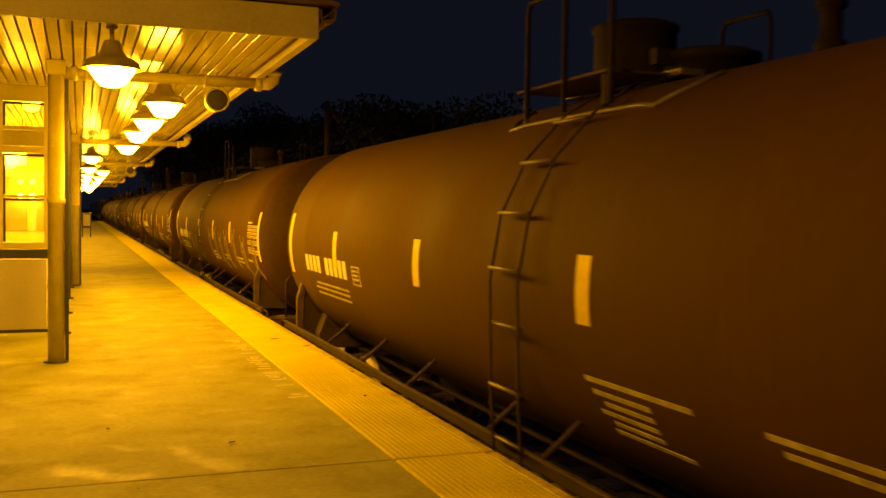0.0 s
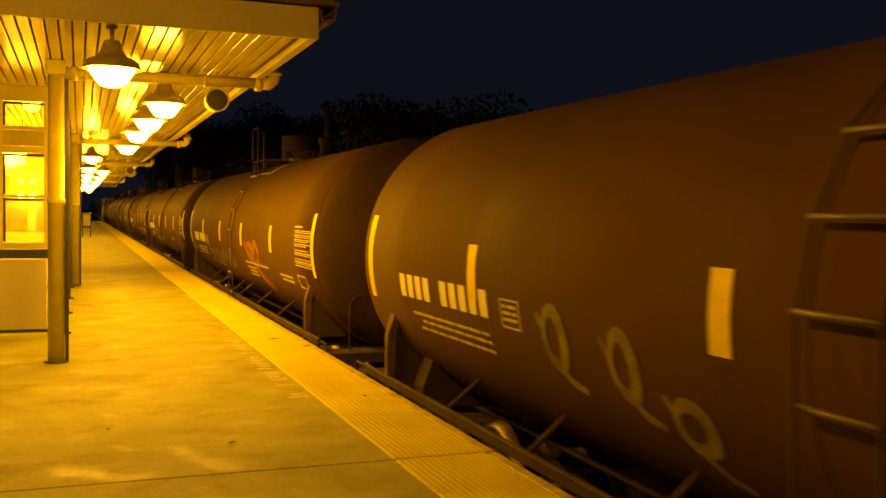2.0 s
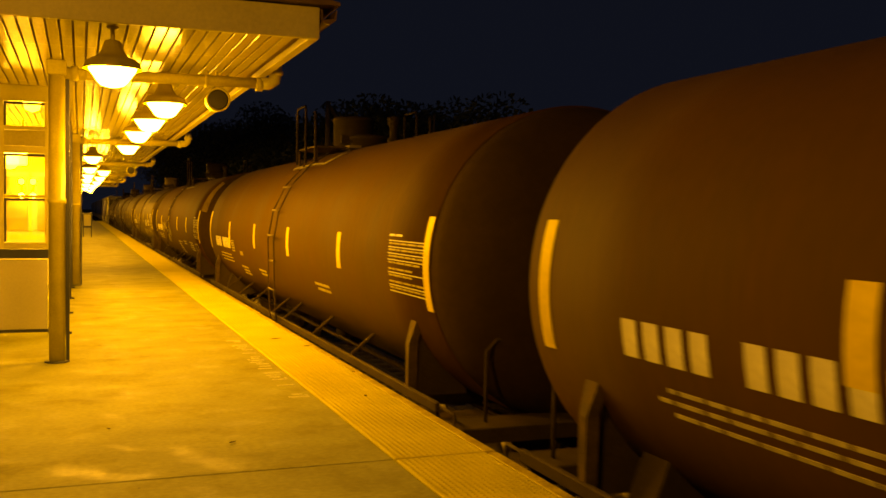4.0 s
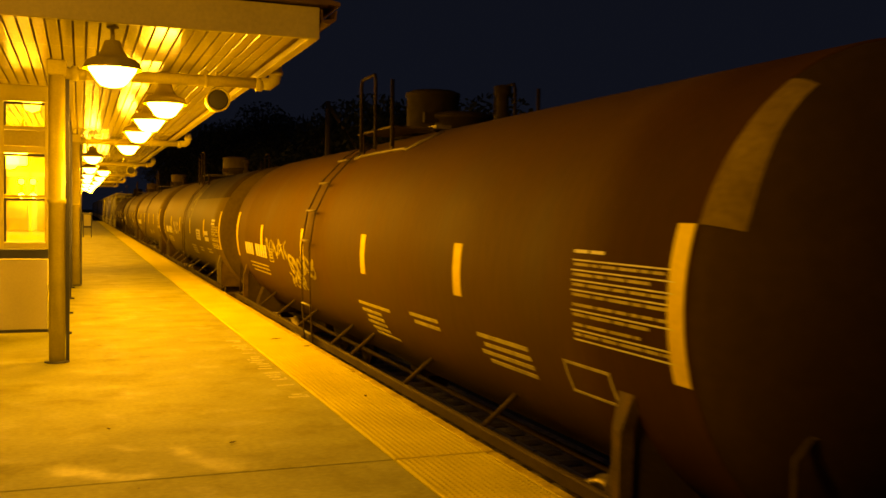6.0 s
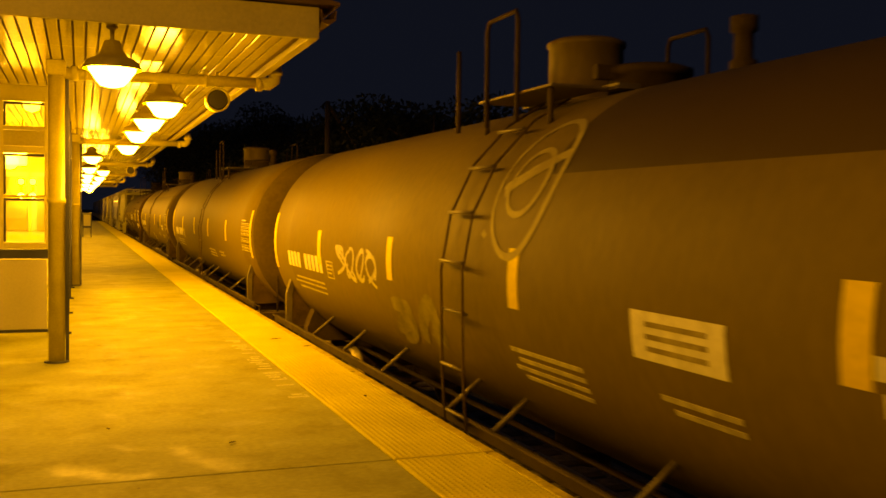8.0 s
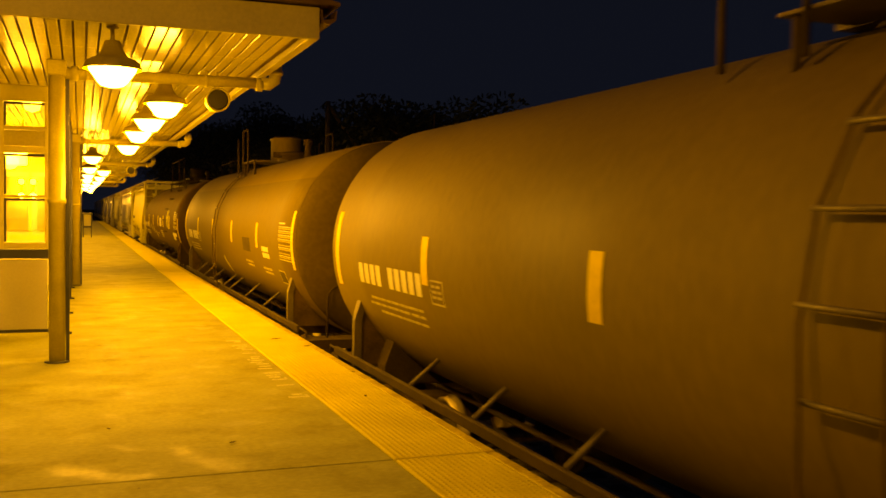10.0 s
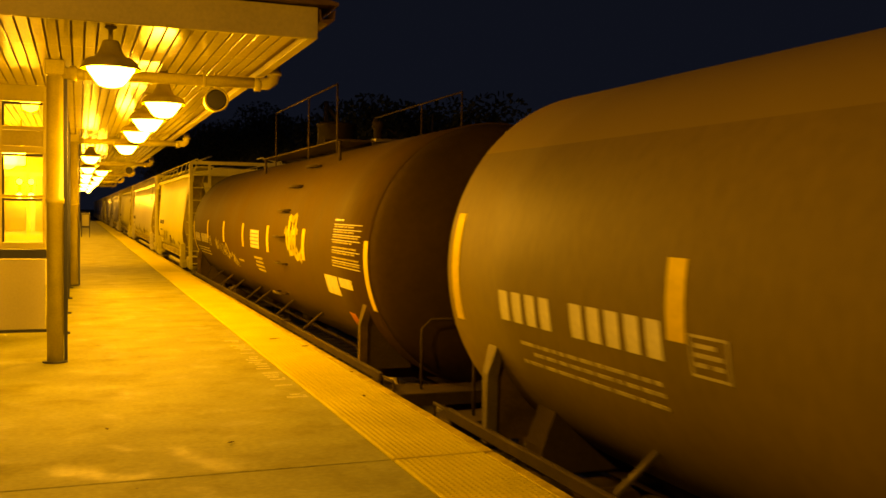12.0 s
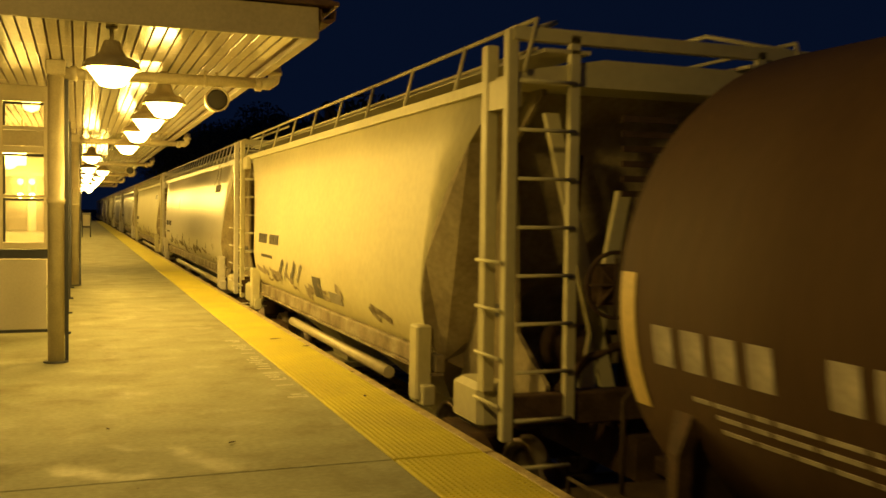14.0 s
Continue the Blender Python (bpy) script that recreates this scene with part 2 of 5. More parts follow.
def loft(bm, rings, closed=True, caps=True, smooth=False):
    vs = [[bm.verts.new(v) for v in r] for r in rings]
    n = len(rings[0])
    for a, b_ in zip(vs, vs[1:]):
        for i in range(n if closed else n - 1):
            j = (i + 1) % n
            f = bm.faces.new((a[i], a[j], b_[j], b_[i]))
            f.smooth = smooth
    if caps and closed:
        bm.faces.new(vs[0][::-1])
        bm.faces.new(vs[-1])


def tube(bm, pts, r, n=8):
    """A round bar along a line of points."""
    pts = [Vector(p) for p in pts]
    rings, side = [], None
    for i, p in enumerate(pts):
        d = (pts[min(i + 1, len(pts) - 1)] - pts[max(i - 1, 0)]).normalized()
        ref = Vector((0, 0, 1)) if abs(d.z) < 0.9 else Vector((1, 0, 0))
        u = d.cross(ref).normalized() if side is None else (side - d * side.dot(d)).normalized()
        side = u
        v = d.cross(u)
        rings.append([p + (u * math.cos(2 * math.pi * k / n) + v * math.sin(2 * math.pi * k / n)) * r for k in range(n)])
    loft(bm, rings, smooth=True)


def lathe(bm, profile, centre, axis="z", n=24, caps=True):
    """Turns a profile of (radius, height) round an axis through centre."""
    rings = []
    for r, h in profile:
        ring = []
        for k in range(n):
            a = 2 * math.pi * k / n
            p, q = r * math.cos(a), r * math.sin(a)
            o = {"z": (p, q, h), "y": (q, h, p), "x": (h, p, q)}[axis]
            ring.append(Vector(centre) + Vector(o))
        rings.append(ring)
    loft(bm, rings, caps=caps, smooth=True)


def prism(bm, outline, x0, x1):
    """An outline of (y, z) pulled from x0 to x1."""
    loft(bm, [[(x0, y, z) for y, z in outline], [(x1, y, z) for y, z in outline]])


def data_of(bm, mat, name):
    bmesh.ops.recalc_face_normals(bm, faces=bm.faces)
    me = bpy.data.meshes.new(name)
    bm.to_mesh(me)
    bm.free()
    if mat:
        me.materials.append(mat)
    return me


def part(name, bm, mat, parent, label="", bevel=0.0, at=None):
    me = bm if isinstance(bm, bpy.types.Mesh) else data_of(bm, mat, name)
    ob = new(name, me)
    ob.parent = parent
    if at is not None:
        ob.location = at
    if bevel:
        mod = ob.modifiers.new("bevel", "BEVEL")
        mod.width, mod.segments, mod.limit_method = bevel, 2, "ANGLE"
    if label:
        tagged(ob, label)
    return ob


def thing(name, bm, mat, label, category, group="", kind="", bevel=0.0):
    return tagged(part(name, bm, mat, None, "", bevel), label, category, group, kind)


def root(name, at, label, category, group="", kind=""):
    ob = new(name)
    ob.location = at
    return tagged(ob, label, category, group, kind)


def BM():
    return bmesh.new()


SHARED = {}


def shared(key, make, mat):
    """A mesh that alike parts share."""
    if key not in SHARED:
        bm = BM()
        make(bm)
        SHARED[key] = data_of(bm, mat, key if isinstance(key, str) else key[0])
    return SHARED[key]


# ---- ground, track ----
bm = BM()
quad(bm, [(-900, -300, RAIL_Z - 0.62), (1200, -300, RAIL_Z - 0.62), (1200, 2500, RAIL_Z - 0.62), (-900, 2500, RAIL_Z - 0.62)], [(0, 1, 2, 3)])
thing("ground", bm, M_GROUND, "dark rough ground beside the railway at night", "ground", kind="structure")

bm = BM()
prof = [(EDGE + 0.02, RAIL_Z - 0.6), (EDGE + 0.02, RAIL_Z - 0.2), (EDGE + 0.3, RAIL_Z - 0.16), (TRACK + 1.7, RAIL_Z - 0.16), (TRACK + 2.6, RAIL_Z - 0.6)]
ys = [-40 + 4 * i for i in range(111)]
loft(bm, [[(x, y, z) for x, z in prof] for y in ys])
thing("ballast_bed", bm, M_BALLAST, "grey crushed stone ballast under the railway track", "ballast", kind="stuff")

sleeper_mesh = shared("sleeper", lambda b: box(b, -1.3, 1.3, -0.11, 0.11, -0.17, 0.0, 0.015), M_SLEEPER)
track = root("railway_track", (TRACK, 0, RAIL_Z - 0.15), "steel railway track on dark timber sleepers", "track")
for i in range(150):
    part("sleeper", sleeper_mesh, None, track, at=(0, -4 + 0.55 * i, 0.01))
bm = BM()
for i in range(520):
    y = 78.5 + 0.55 * i
    box(bm, -1.3, 1.3, y - 0.11, y + 0.11, -0.16, 0.01)
tagged(part("distant_sleeper_row", bm, M_SLEEPER, track), kind="stuff")
for side in (-1, 1):
    bm = BM()
    o = [(-0.07, 0.012), (0.07, 0.012), (0.07, 0.024), (0.012, 0.04), (0.012, 0.11), (0.036, 0.12), (0.036, 0.145), (0.028, 0.152), (-0.028, 0.152), (-0.036, 0.145), (-0.036, 0.12), (-0.012, 0.11), (-0.012, 0.04), (-0.07, 0.024)]
    loft(bm, [[(side * 0.7535 + x, y, z) for x, z in o] for y in (-40, 60, 200, 400)])
    part("rail", bm, M_RAIL, track, "steel rail with a worn bright head")

# ---- platform ----
platform = root("platform", (0, 0, 0), "high concrete station platform with stained surface", "platform", kind="structure")
JOINTS = [-14.1, 6.13, 26.35, 46.6, 66.8, 87.0, 107.2, 134.0]
bm = BM()
box(bm, -5.5, EDGE - 0.06, -15, 134, RAIL_Z - 0.6, -0.16)
part("platform_wall", bm, M_CONCRETE, platform)
for a, b_ in zip(JOINTS, JOINTS[1:]):
    bm = BM()
    box(bm, -5.5, TACTILE - 0.004, a + 0.006, b_ - 0.006, -0.155, 0.0, 0.008)
    part("slab", bm, M_CONCRETE, platform)
for a, b_ in zip(JOINTS, JOINTS[1:]):
    bm = BM()
    box(bm, TACTILE, EDGE - 0.10, a + 0.016, b_ - 0.016, -0.155, 0.004, 0.004)
    part("tactile_pad", bm, M_TACTILE, platform, "yellow tactile warning paving")
    bm = BM()
    box(bm, EDGE - 0.096, EDGE, a + 0.014, b_ - 0.014, -0.15, 0.0, 0.012)
    part("edge_board", bm, M_COPING, platform, "worn edge board along the platform")
dverts, dfaces = [], []
for j in range(560):
    y = 3.4 + 0.042 * j
    if abs(y - 6.13) < 0.025:
        continue
    for i in range(15):
        x = TACTILE + 0.03 + 0.0432 * i
        k = len(dverts)
        for r, z in ((0.0125, 0.003), (0.008, 0.009)):
            for s in range(6):
                a = s * math.pi / 3
                dverts.append((x + r * math.cos(a), y + r * math.sin(a), z))
        for s in range(6):
            dfaces.append((k + s, k + (s + 1) % 6, k + 6 + (s + 1) % 6, k + 6 + s))
        dfaces.append(tuple(k + 6 + s for s in range(6)))
me = bpy.data.meshes.new("tactile_domes")
me.from_pydata(dverts, [], dfaces)
me.materials.append(M_TACTILE)
tagged(part("tactile_domes", me, None, platform), kind="stuff")
# worn stencilled warning beside the strip
random.seed(4)
bm = BM()
y = 8.45
while y < 12.3:
    # each worn letter: one or two strokes across, with short ticks between them
    x0, x1 = 1.735 + random.uniform(0, 0.02), 1.945
    gap = random.uniform(0.12, 0.16)
    for yy in (y, y + gap):
        if random.random() > 0.12:
            box(bm, x0 + random.uniform(0, 0.08), x1 - random.uniform(0, 0.06), yy, yy + random.uniform(0.05, 0.085), 0.0005, 0.003)
    if random.random() > 0.45:
        x = random.choice((x0, x1 - 0.03, (x0 + x1) / 2))
        box(bm, x, x + 0.024, y + 0.05, y + gap, 0.0005, 0.0028)
    y += gap + random.uniform(0.12, 0.18) + (0.16 if random.random() > 0.8 else 0)
part("stencil", bm, M_STENCIL, platform, "worn unreadable white stencilled warning")


def fallen_leaf(x, y, turn, size):
    leaf = root("fallen_leaf", (x, y, 0.012), "dry brown fallen leaf on the yellow tactile strip", "leaf", "fallen leaves on the platform")
    bm = BM()
    o = [(-1, 0, 0.01), (-0.5, 0.32, 0.05), (0.1, 0.42, 0.02), (0.7, 0.2, 0.06), (1, 0, 0.1), (0.6, -0.25, 0.05), (0, -0.4, 0.0), (-0.6, -0.3, 0.06)]
    loft(bm, [[(u * size, v * size, w * size) for u, v, w in o], [(u * size, v * size, w * size + 0.003) for u, v, w in o]])
    part("blade", bm, M_BARK, leaf)
    bm = BM()
    tube(bm, [(size * 0.9, 0, size * 0.1), (size * 1.3, size * 0.15, 0.0)], 0.002, 5)
    part("stalk", bm, M_BARK, leaf)
    leaf.rotation_euler = (0, 0, turn)


for x, y, turn, size in ((2.37, 12.35, 0.2, 0.07), (2.62, 11.6, 0.5, 0.06), (2.42, 8.3, 1.4, 0.035), (2.66, 9.6, 2.0, 0.03), (1.02, 6.9, 0.6, 0.03), (0.2, 7.6, 1.9, 0.025), (1.5, 4.6, 1.0, 0.02)):
    fallen_leaf(x, y, turn, size)

# ---- canopy ----
canopy = root("canopy", (0, 0, 0), "long cream platform canopy with a boarded soffit", "canopy", kind="structure")
bm = BM()
W = 0.112
n_b = int((CAN_X1 - 0.1 - CAN_X0) / W)
SEAMS = [CAN_Y0 + 0.03, 10.1, 13.1, 16.1, 19.1, 22.1, 28.1, 34.1, 40.1, 52.1, 64.1, CAN_Y1]
for i in range(n_b):
    x = CAN_X0 + W * i
    for a, b_ in zip(SEAMS, SEAMS[1:]):
        box(bm, x + 0.010, x + W - 0.010, a + 0.004, b_ - 0.004, CEIL, CEIL + 0.03, 0.002)
part("soffit", bm, M_SOFFIT, canopy, "cream glossy soffit boards running along the platform")
bm = BM()
box(bm, CAN_X0, CAN_X1 - 0.1, CAN_Y0, CAN_Y1, CEIL + 0.045, CEIL + 0.09)
part("soffit_backing", bm, M_ROOF, canopy, "dark backing above the soffit boards")
bm = BM()
box(bm, CAN_X0, CAN_X1, CAN_Y0 - 0.04, CAN_Y0, CEIL - 0.02, CEIL + 0.27, 0.008)
part("end_fascia", bm, M_FASCIA, canopy)
bm = BM()
box(bm, CAN_X1 - 0.10, CAN_X1, CAN_Y0 + 0.002, CAN_Y1, CEIL - 0.02, CEIL + 0.26, 0.008)
part("side_fascia", bm, M_FASCIA, canopy)
bm = BM()
g = [(CAN_X1 + 0.005, CEIL + 0.25), (CAN_X1 + 0.02, CEIL + 0.14), (CAN_X1 + 0.09, CEIL + 0.12), (CAN_X1 + 0.15, CEIL + 0.16), (CAN_X1 + 0.16, CEIL + 0.25), (CAN_X1 + 0.145, CEIL + 0.25), (CAN_X1 + 0.13, CEIL + 0.17), (CAN_X1 + 0.03, CEIL + 0.16), (CAN_X1 + 0.02, CEIL + 0.25)]
loft(bm, [[(x, y, z) for x, z in g] for y in (CAN_Y0 - 0.05, CAN_Y1)])
part("gutter", bm, M_ROOF, canopy, "brown metal gutter")
bm = BM()
rp = [(CAN_X0 - 0.2, CEIL + 0.29), (CAN_X1 + 0.17, CEIL + 0.28), (CAN_X1 + 0.17, CEIL + 0.31), (-0.5, CEIL + 0.85), (CAN_X0 - 0.2, CEIL + 0.31)]
loft(bm, [[(x, y, z) for x, z in rp] for y in (CAN_Y0 - 0.12, CAN_Y1 + 0.1)])
part("roof", bm, M_ROOF, canopy, "brown metal roof sheet")


def column(y):
    c = root("canopy_column", (-0.24, y, 0), "cream steel canopy column with a drain pipe elbow", "column", "canopy columns")
    bm = BM()
    lathe(bm, [(0.085, 0.0), (0.085, 1.72), (0.095, 1.725), (0.095, 1.775), (0.085, 1.78), (0.085, 3.12)], (0, 0, 0), n=20)
    part("shaft", bm, M_PIPE, c)
    bm = BM()
    box(bm, 0.09, 0.125, 0.0, 0.10, 0, 3.2)
    part("dark_channel", bm, M_DARKSTEEL, c, "dark blue steel channel behind the column")
    bm = BM()
    lathe(bm, [(0.13, 0.0), (0.13, 0.014), (0.10, 0.018)], (0, 0, 0), n=16)
    part("base_plate", bm, M_DARKSTEEL, c)
    bm = BM()
    box(bm, -0.10, 0.10, -0.09, 0.09, 3.10, CEIL, 0.01)
    part("capital", bm, M_PIPE, c)
    bm = BM()
    tube(bm, [(0.05, 0, 3.13), (0.3, 0, 3.13), (1.2, 0, 3.14), (2.2, 0, 3.15)], 0.062, 14)
    for x in (0.18, 2.17):
        lathe(bm, [(0.062, -0.04), (0.078, -0.035), (0.078, 0.035), (0.062, 0.04)], (x, 0, 3.135), "x", 14)
    part("drain_pipe", bm, M_PIPE, c, "cream drain pipe under the soffit")
    bm = BM()
    tube(bm, [(2.19, 0, 3.15), (2.29, 0, 3.15), (2.345, 0, 3.19), (2.36, 0, 3.26), (2.36, 0, 3.39)], 0.072, 14)
    lathe(bm, [(0.072, 0), (0.088, 0.005), (0.088, 0.05), (0.072, 0.055)], (2.36, 0, 3.25), "z", 14)
    part("elbow", bm, M_PIPE, c)
    bm = BM()
    for x in (0.3, 1.57):
        box(bm, x - 0.02, x + 0.02, -0.012, 0.012, 3.1, CEIL)
        lathe(bm, [(0.066, -0.02), (0.072, -0.02), (0.072, 0.02), (0.066, 0.02)], (x, 0, 3.138), "x", 14)
    part("pipe_hanger", bm, M_PIPE, c)
    return c


col = column(COLUMNS[0])
for y in COLUMNS[1:]:
    copy_thing(col, pose(-0.10, y, 0))


def speaker(x, y):
    s = root("platform_loudspeaker", (x, y, 2.94), "round cream loudspeaker with a dark grille", "loudspeaker", "platform loudspeakers")
    bm = BM()
    lathe(bm, [(0.10, 0.22), (0.125, 0.2), (0.135, 0.0), (0.138, -0.02), (0.118, -0.02), (0.115, 0.0)], (0, 0, 0), "y", 28)
    part("body", bm, M_PIPE, s)
    bm = BM()
    lathe(bm, [(0.117, -0.004), (0.09, -0.010), (0.03, -0.014), (0.004, -0.014)], (0, 0, 0), "y", 24)
    part("grille", bm, M_SPEAKER, s, "dark perforated grille")
    bm = BM()
    box(bm, -0.015, 0.015, 0.06, 0.1, 0.12, CEIL - 2.94)
    part("bracket", bm, M_PIPE, s)
    return s


sp = speaker(1.47, 11.2)
copy_thing(sp, pose(1.55, 33.3, 2.94))


def pendant(x, y):
    """A bell-shaped pendant lamp; its origin is at the soffit."""
    p = root("pendant_lamp", (x, y, CEIL), "bell-shaped metal pendant lamp glowing with sodium light", "lamp", "canopy pendant lamps")
    bm = BM()
    lathe(bm, [(0.05, 0.0), (0.05, -0.02), (0.02, -0.03), (0.016, -0.14), (0.03, -0.15), (0.05, -0.17)], (0, 0, 0), n=14)
    part("stem", bm, M_SHADE, p)
    bm = BM()
    lathe(bm, [(0.03, -0.118), (0.064, -0.126), (0.074, -0.145), (0.084, -0.18), (0.1, -0.22), (0.122, -0.255), (0.15, -0.272), (0.19, -0.285), (0.22, -0.308), (0.236, -0.34), (0.25, -0.366), (0.247, -0.376), (0.228, -0.35), (0.205, -0.315), (0.14, -0.28), (0.105, -0.245), (0.08, -0.18)], (0, 0, 0), n=32)
    part("shade", bm, M_SHADE, p, "dull metal bell shade")
    bm = BM()
    lathe(bm, [(0.205, -0.352), (0.195, -0.385), (0.162, -0.43), (0.132, -0.475), (0.10, -0.51), (0.05, -0.525), (0.005, -0.528)], (0, 0, 0), n=24)
    bowl = part("diffuser_bowl", bm, M_BULB, p, "glowing prismatic glass bowl")
    bowl.visible_shadow = False
    return p


# Many lamps beyond y = 30 are extras, added to brighten the far end.
LAMPS = [(0.26, 8.85), (0.26, 24.2), (0.26, 31.0), (0.26, 37.5), (0.26, 43.5), (0.26, 52.0), (0.26, 62.0),
         (0.91, 11.5), (0.88, 13.7), (0.86, 16.0), (0.86, 19.6), (0.7, 33.3), (0.7, 40.0), (0.7, 47.0), (0.66, 54.0), (0.62, 59.0), (0.62, 70.0)]
lamp0 = pendant(*LAMPS[0])
for x, y in LAMPS[1:]:
    copy_thing(lamp0, pose(x, y, CEIL))
for x, y in LAMPS:
    l = bpy.data.lights.new("sodium_light", "POINT")
    l.color, l.energy, l.shadow_soft_size = SODIUM, LAMP_POWER, 0.1
    new("sodium_light", l).location = (x, y, CEIL - 0.45)


def fill_lamp_post(x, y, power, rise=0.0):
    """A lamp post added for fill light, with no post seen there; taller by rise."""
    p = root("added_lamp_post", (x, y, 0), "added cream steel lamp post with a glowing sodium bell lamp for fill light", "lamp post", "platform lamp posts")
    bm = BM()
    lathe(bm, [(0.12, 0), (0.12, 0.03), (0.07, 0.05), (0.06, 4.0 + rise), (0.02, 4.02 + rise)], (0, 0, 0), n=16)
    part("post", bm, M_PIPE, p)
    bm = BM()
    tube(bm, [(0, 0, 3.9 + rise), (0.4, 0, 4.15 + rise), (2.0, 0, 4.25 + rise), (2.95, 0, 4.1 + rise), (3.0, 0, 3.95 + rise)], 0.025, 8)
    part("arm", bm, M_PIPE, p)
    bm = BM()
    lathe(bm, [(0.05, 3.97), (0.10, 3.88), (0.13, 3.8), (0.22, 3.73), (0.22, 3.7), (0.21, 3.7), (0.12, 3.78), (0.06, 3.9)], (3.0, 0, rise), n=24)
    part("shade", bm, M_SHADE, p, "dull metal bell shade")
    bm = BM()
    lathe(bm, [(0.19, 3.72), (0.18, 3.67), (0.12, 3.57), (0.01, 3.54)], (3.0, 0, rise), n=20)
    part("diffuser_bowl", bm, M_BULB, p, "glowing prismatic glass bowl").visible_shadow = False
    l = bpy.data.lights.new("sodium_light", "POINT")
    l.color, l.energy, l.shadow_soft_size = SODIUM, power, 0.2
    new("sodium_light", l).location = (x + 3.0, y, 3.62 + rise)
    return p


POST_POWER = 330.0
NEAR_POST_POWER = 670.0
# Assumed post out of view, added to light the foreground and near flanks.
fill_lamp_post(-4.7, 3.1, NEAR_POST_POWER, 0.8)
# Posts added beyond the canopy to brighten the far cars.
for y in (80.0, 93.0, 107.0, 123.0, 142.0):
    fill_lamp_post(-3.0, y, POST_POWER)

# ---- waiting shelter ----
SY = 13.57


def shelter():
    s = root("waiting_shelter", (0, 0, 0), "glazed platform waiting shelter with pale panels below the windows", "shelter")
    x1, x0, y1 = -0.41, -3.3, 21.4
    bm = BM()
    box(bm, x0, x1, SY, SY + 0.05, 0.08, 1.0, 0.004)
    part("end_panel", bm, M_PANEL, s)
    bm = BM()
    box(bm, x0, x1 + 0.04, SY - 0.012, SY + 0.07, 1.01, 1.13, 0.006)
    box(bm, x0, x1 + 0.04, SY - 0.012, SY + 0.07, 0.04, 0.08, 0.004)
    part("dark_rail", bm, M_DARKSTEEL, s, "dark blue steel rail")
    bm = BM()
    for z0, z1 in ((1.135, 1.22), (1.80, 1.84), (2.38, 2.47), (2.68, 2.73), (3.05, 3.26)):
        box(bm, x0, x1, SY - 0.005, SY + 0.06, z0, z1, 0.004)
    for xa in (x0, -2.3, -1.45, -0.99, x1 - 0.03):
        box(bm, xa, xa + 0.06, SY - 0.007, SY + 0.062, 1.135, 3.26, 0.004)
    part("window_frame", bm, M_FRAME, s)
    bm = BM()
    box(bm, x0, x1, SY + 0.005, SY + 0.05, 2.475, 2.675, 0.004)
    part("transom_panel", bm, M_FASCIA, s)
    for za, zb in ((1.225, 1.795), (1.845, 2.375), (2.735, 3.045)):
        for xa, xb in ((x0 + 0.06, -2.3), (-2.24, -1.45), (-1.39, -0.99), (-0.93, x1 - 0.03)):
            bm = BM()
            box(bm, xa + 0.002, xb - 0.002, SY + 0.024, SY + 0.030, za, zb)
            part("pane", bm, M_GLASS, s).visible_shadow = False
            bm = BM()
            box(bm, xa + 0.002, xb - 0.002, SY + 0.012, SY + 0.022, zb - 0.035, zb - 0.001)
            box(bm, xa + 0.001, xa + 0.03, SY + 0.012, SY + 0.022, za + 0.001, zb - 0.036)
            part("gasket", bm, M_DARKSTEEL, s, "dark gasket round the pane")
    for yy in (SY + 0.03, SY + 2.65, SY + 5.25, y1):
        bm = BM()
        box(bm, x1 + 0.02, x1 + 0.25, yy, yy + 0.06, 0.0, 3.25, 0.004)
        part("side_post", bm, M_DARKSTEEL, s, "dark blue steel post")
        bm = BM()
        box(bm, x1 + 0.2, x1 + 0.30, yy + 0.01, yy + 0.05, 0.0, 0.03)
        part("post_foot", bm, M_DARKSTEEL, s)
    for ya, yb in ((SY + 0.1, SY + 2.64), (SY + 2.72, SY + 5.24), (SY + 5.32, y1 - 0.01)):
        for xw in (x1 + 0.03, x0):
            bm = BM()
            box(bm, xw, xw + 0.05, ya, yb, 0.1, 1.0)
            part("side_panel", bm, M_PANEL, s)
            bm = BM()
            for z0, z1 in ((1.0, 1.12), (2.4, 2.7), (3.1, 3.25)):
                box(bm, xw, xw + 0.055, ya, yb, z0, z1)
            for yy in (ya, (ya + yb) / 2, yb - 0.05):
                box(bm, xw + 0.003, xw + 0.052, yy, yy + 0.05, 1.12, 3.1)
            part("side_frame", bm, M_FRAME, s)
            bm = BM()
            box(bm, xw + 0.02, xw + 0.026, ya + 0.05, yb - 0.05, 1.12, 2.4)
            part("side_pane", bm, M_GLASS, s).visible_shadow = False
    bm = BM()
    box(bm, x0, x1, y1 + 0.01, y1 + 0.06, 0.08, 1.0)
    part("far_panel", bm, M_PANEL, s)
    bm = BM()
    box(bm, x0 - 0.06, x0 - 0.01, SY, y1 + 0.06, 0.0, CEIL)
    part("back_wall", bm, M_PANEL, s)
    bm = BM()
    box(bm, x0, x1, y1 + 0.07, y1 + 0.11, 1.1, CEIL)
    part("far_wall", bm, M_PANEL, s)
    bm = BM()
    for z0, z1 in ((1.0, 1.12), (2.4, 2.7), (3.1, 3.25)):
        box(bm, x0, x1, y1 + 0.01, y1 + 0.065, z0, z1)
    for xa in (x0, -2.3, -1.6, -1.0, x1 - 0.06):
        box(bm, xa, xa + 0.06, y1 + 0.012, y1 + 0.062, 1.12, 3.1)
    part("far_frame", bm, M_FRAME, s)
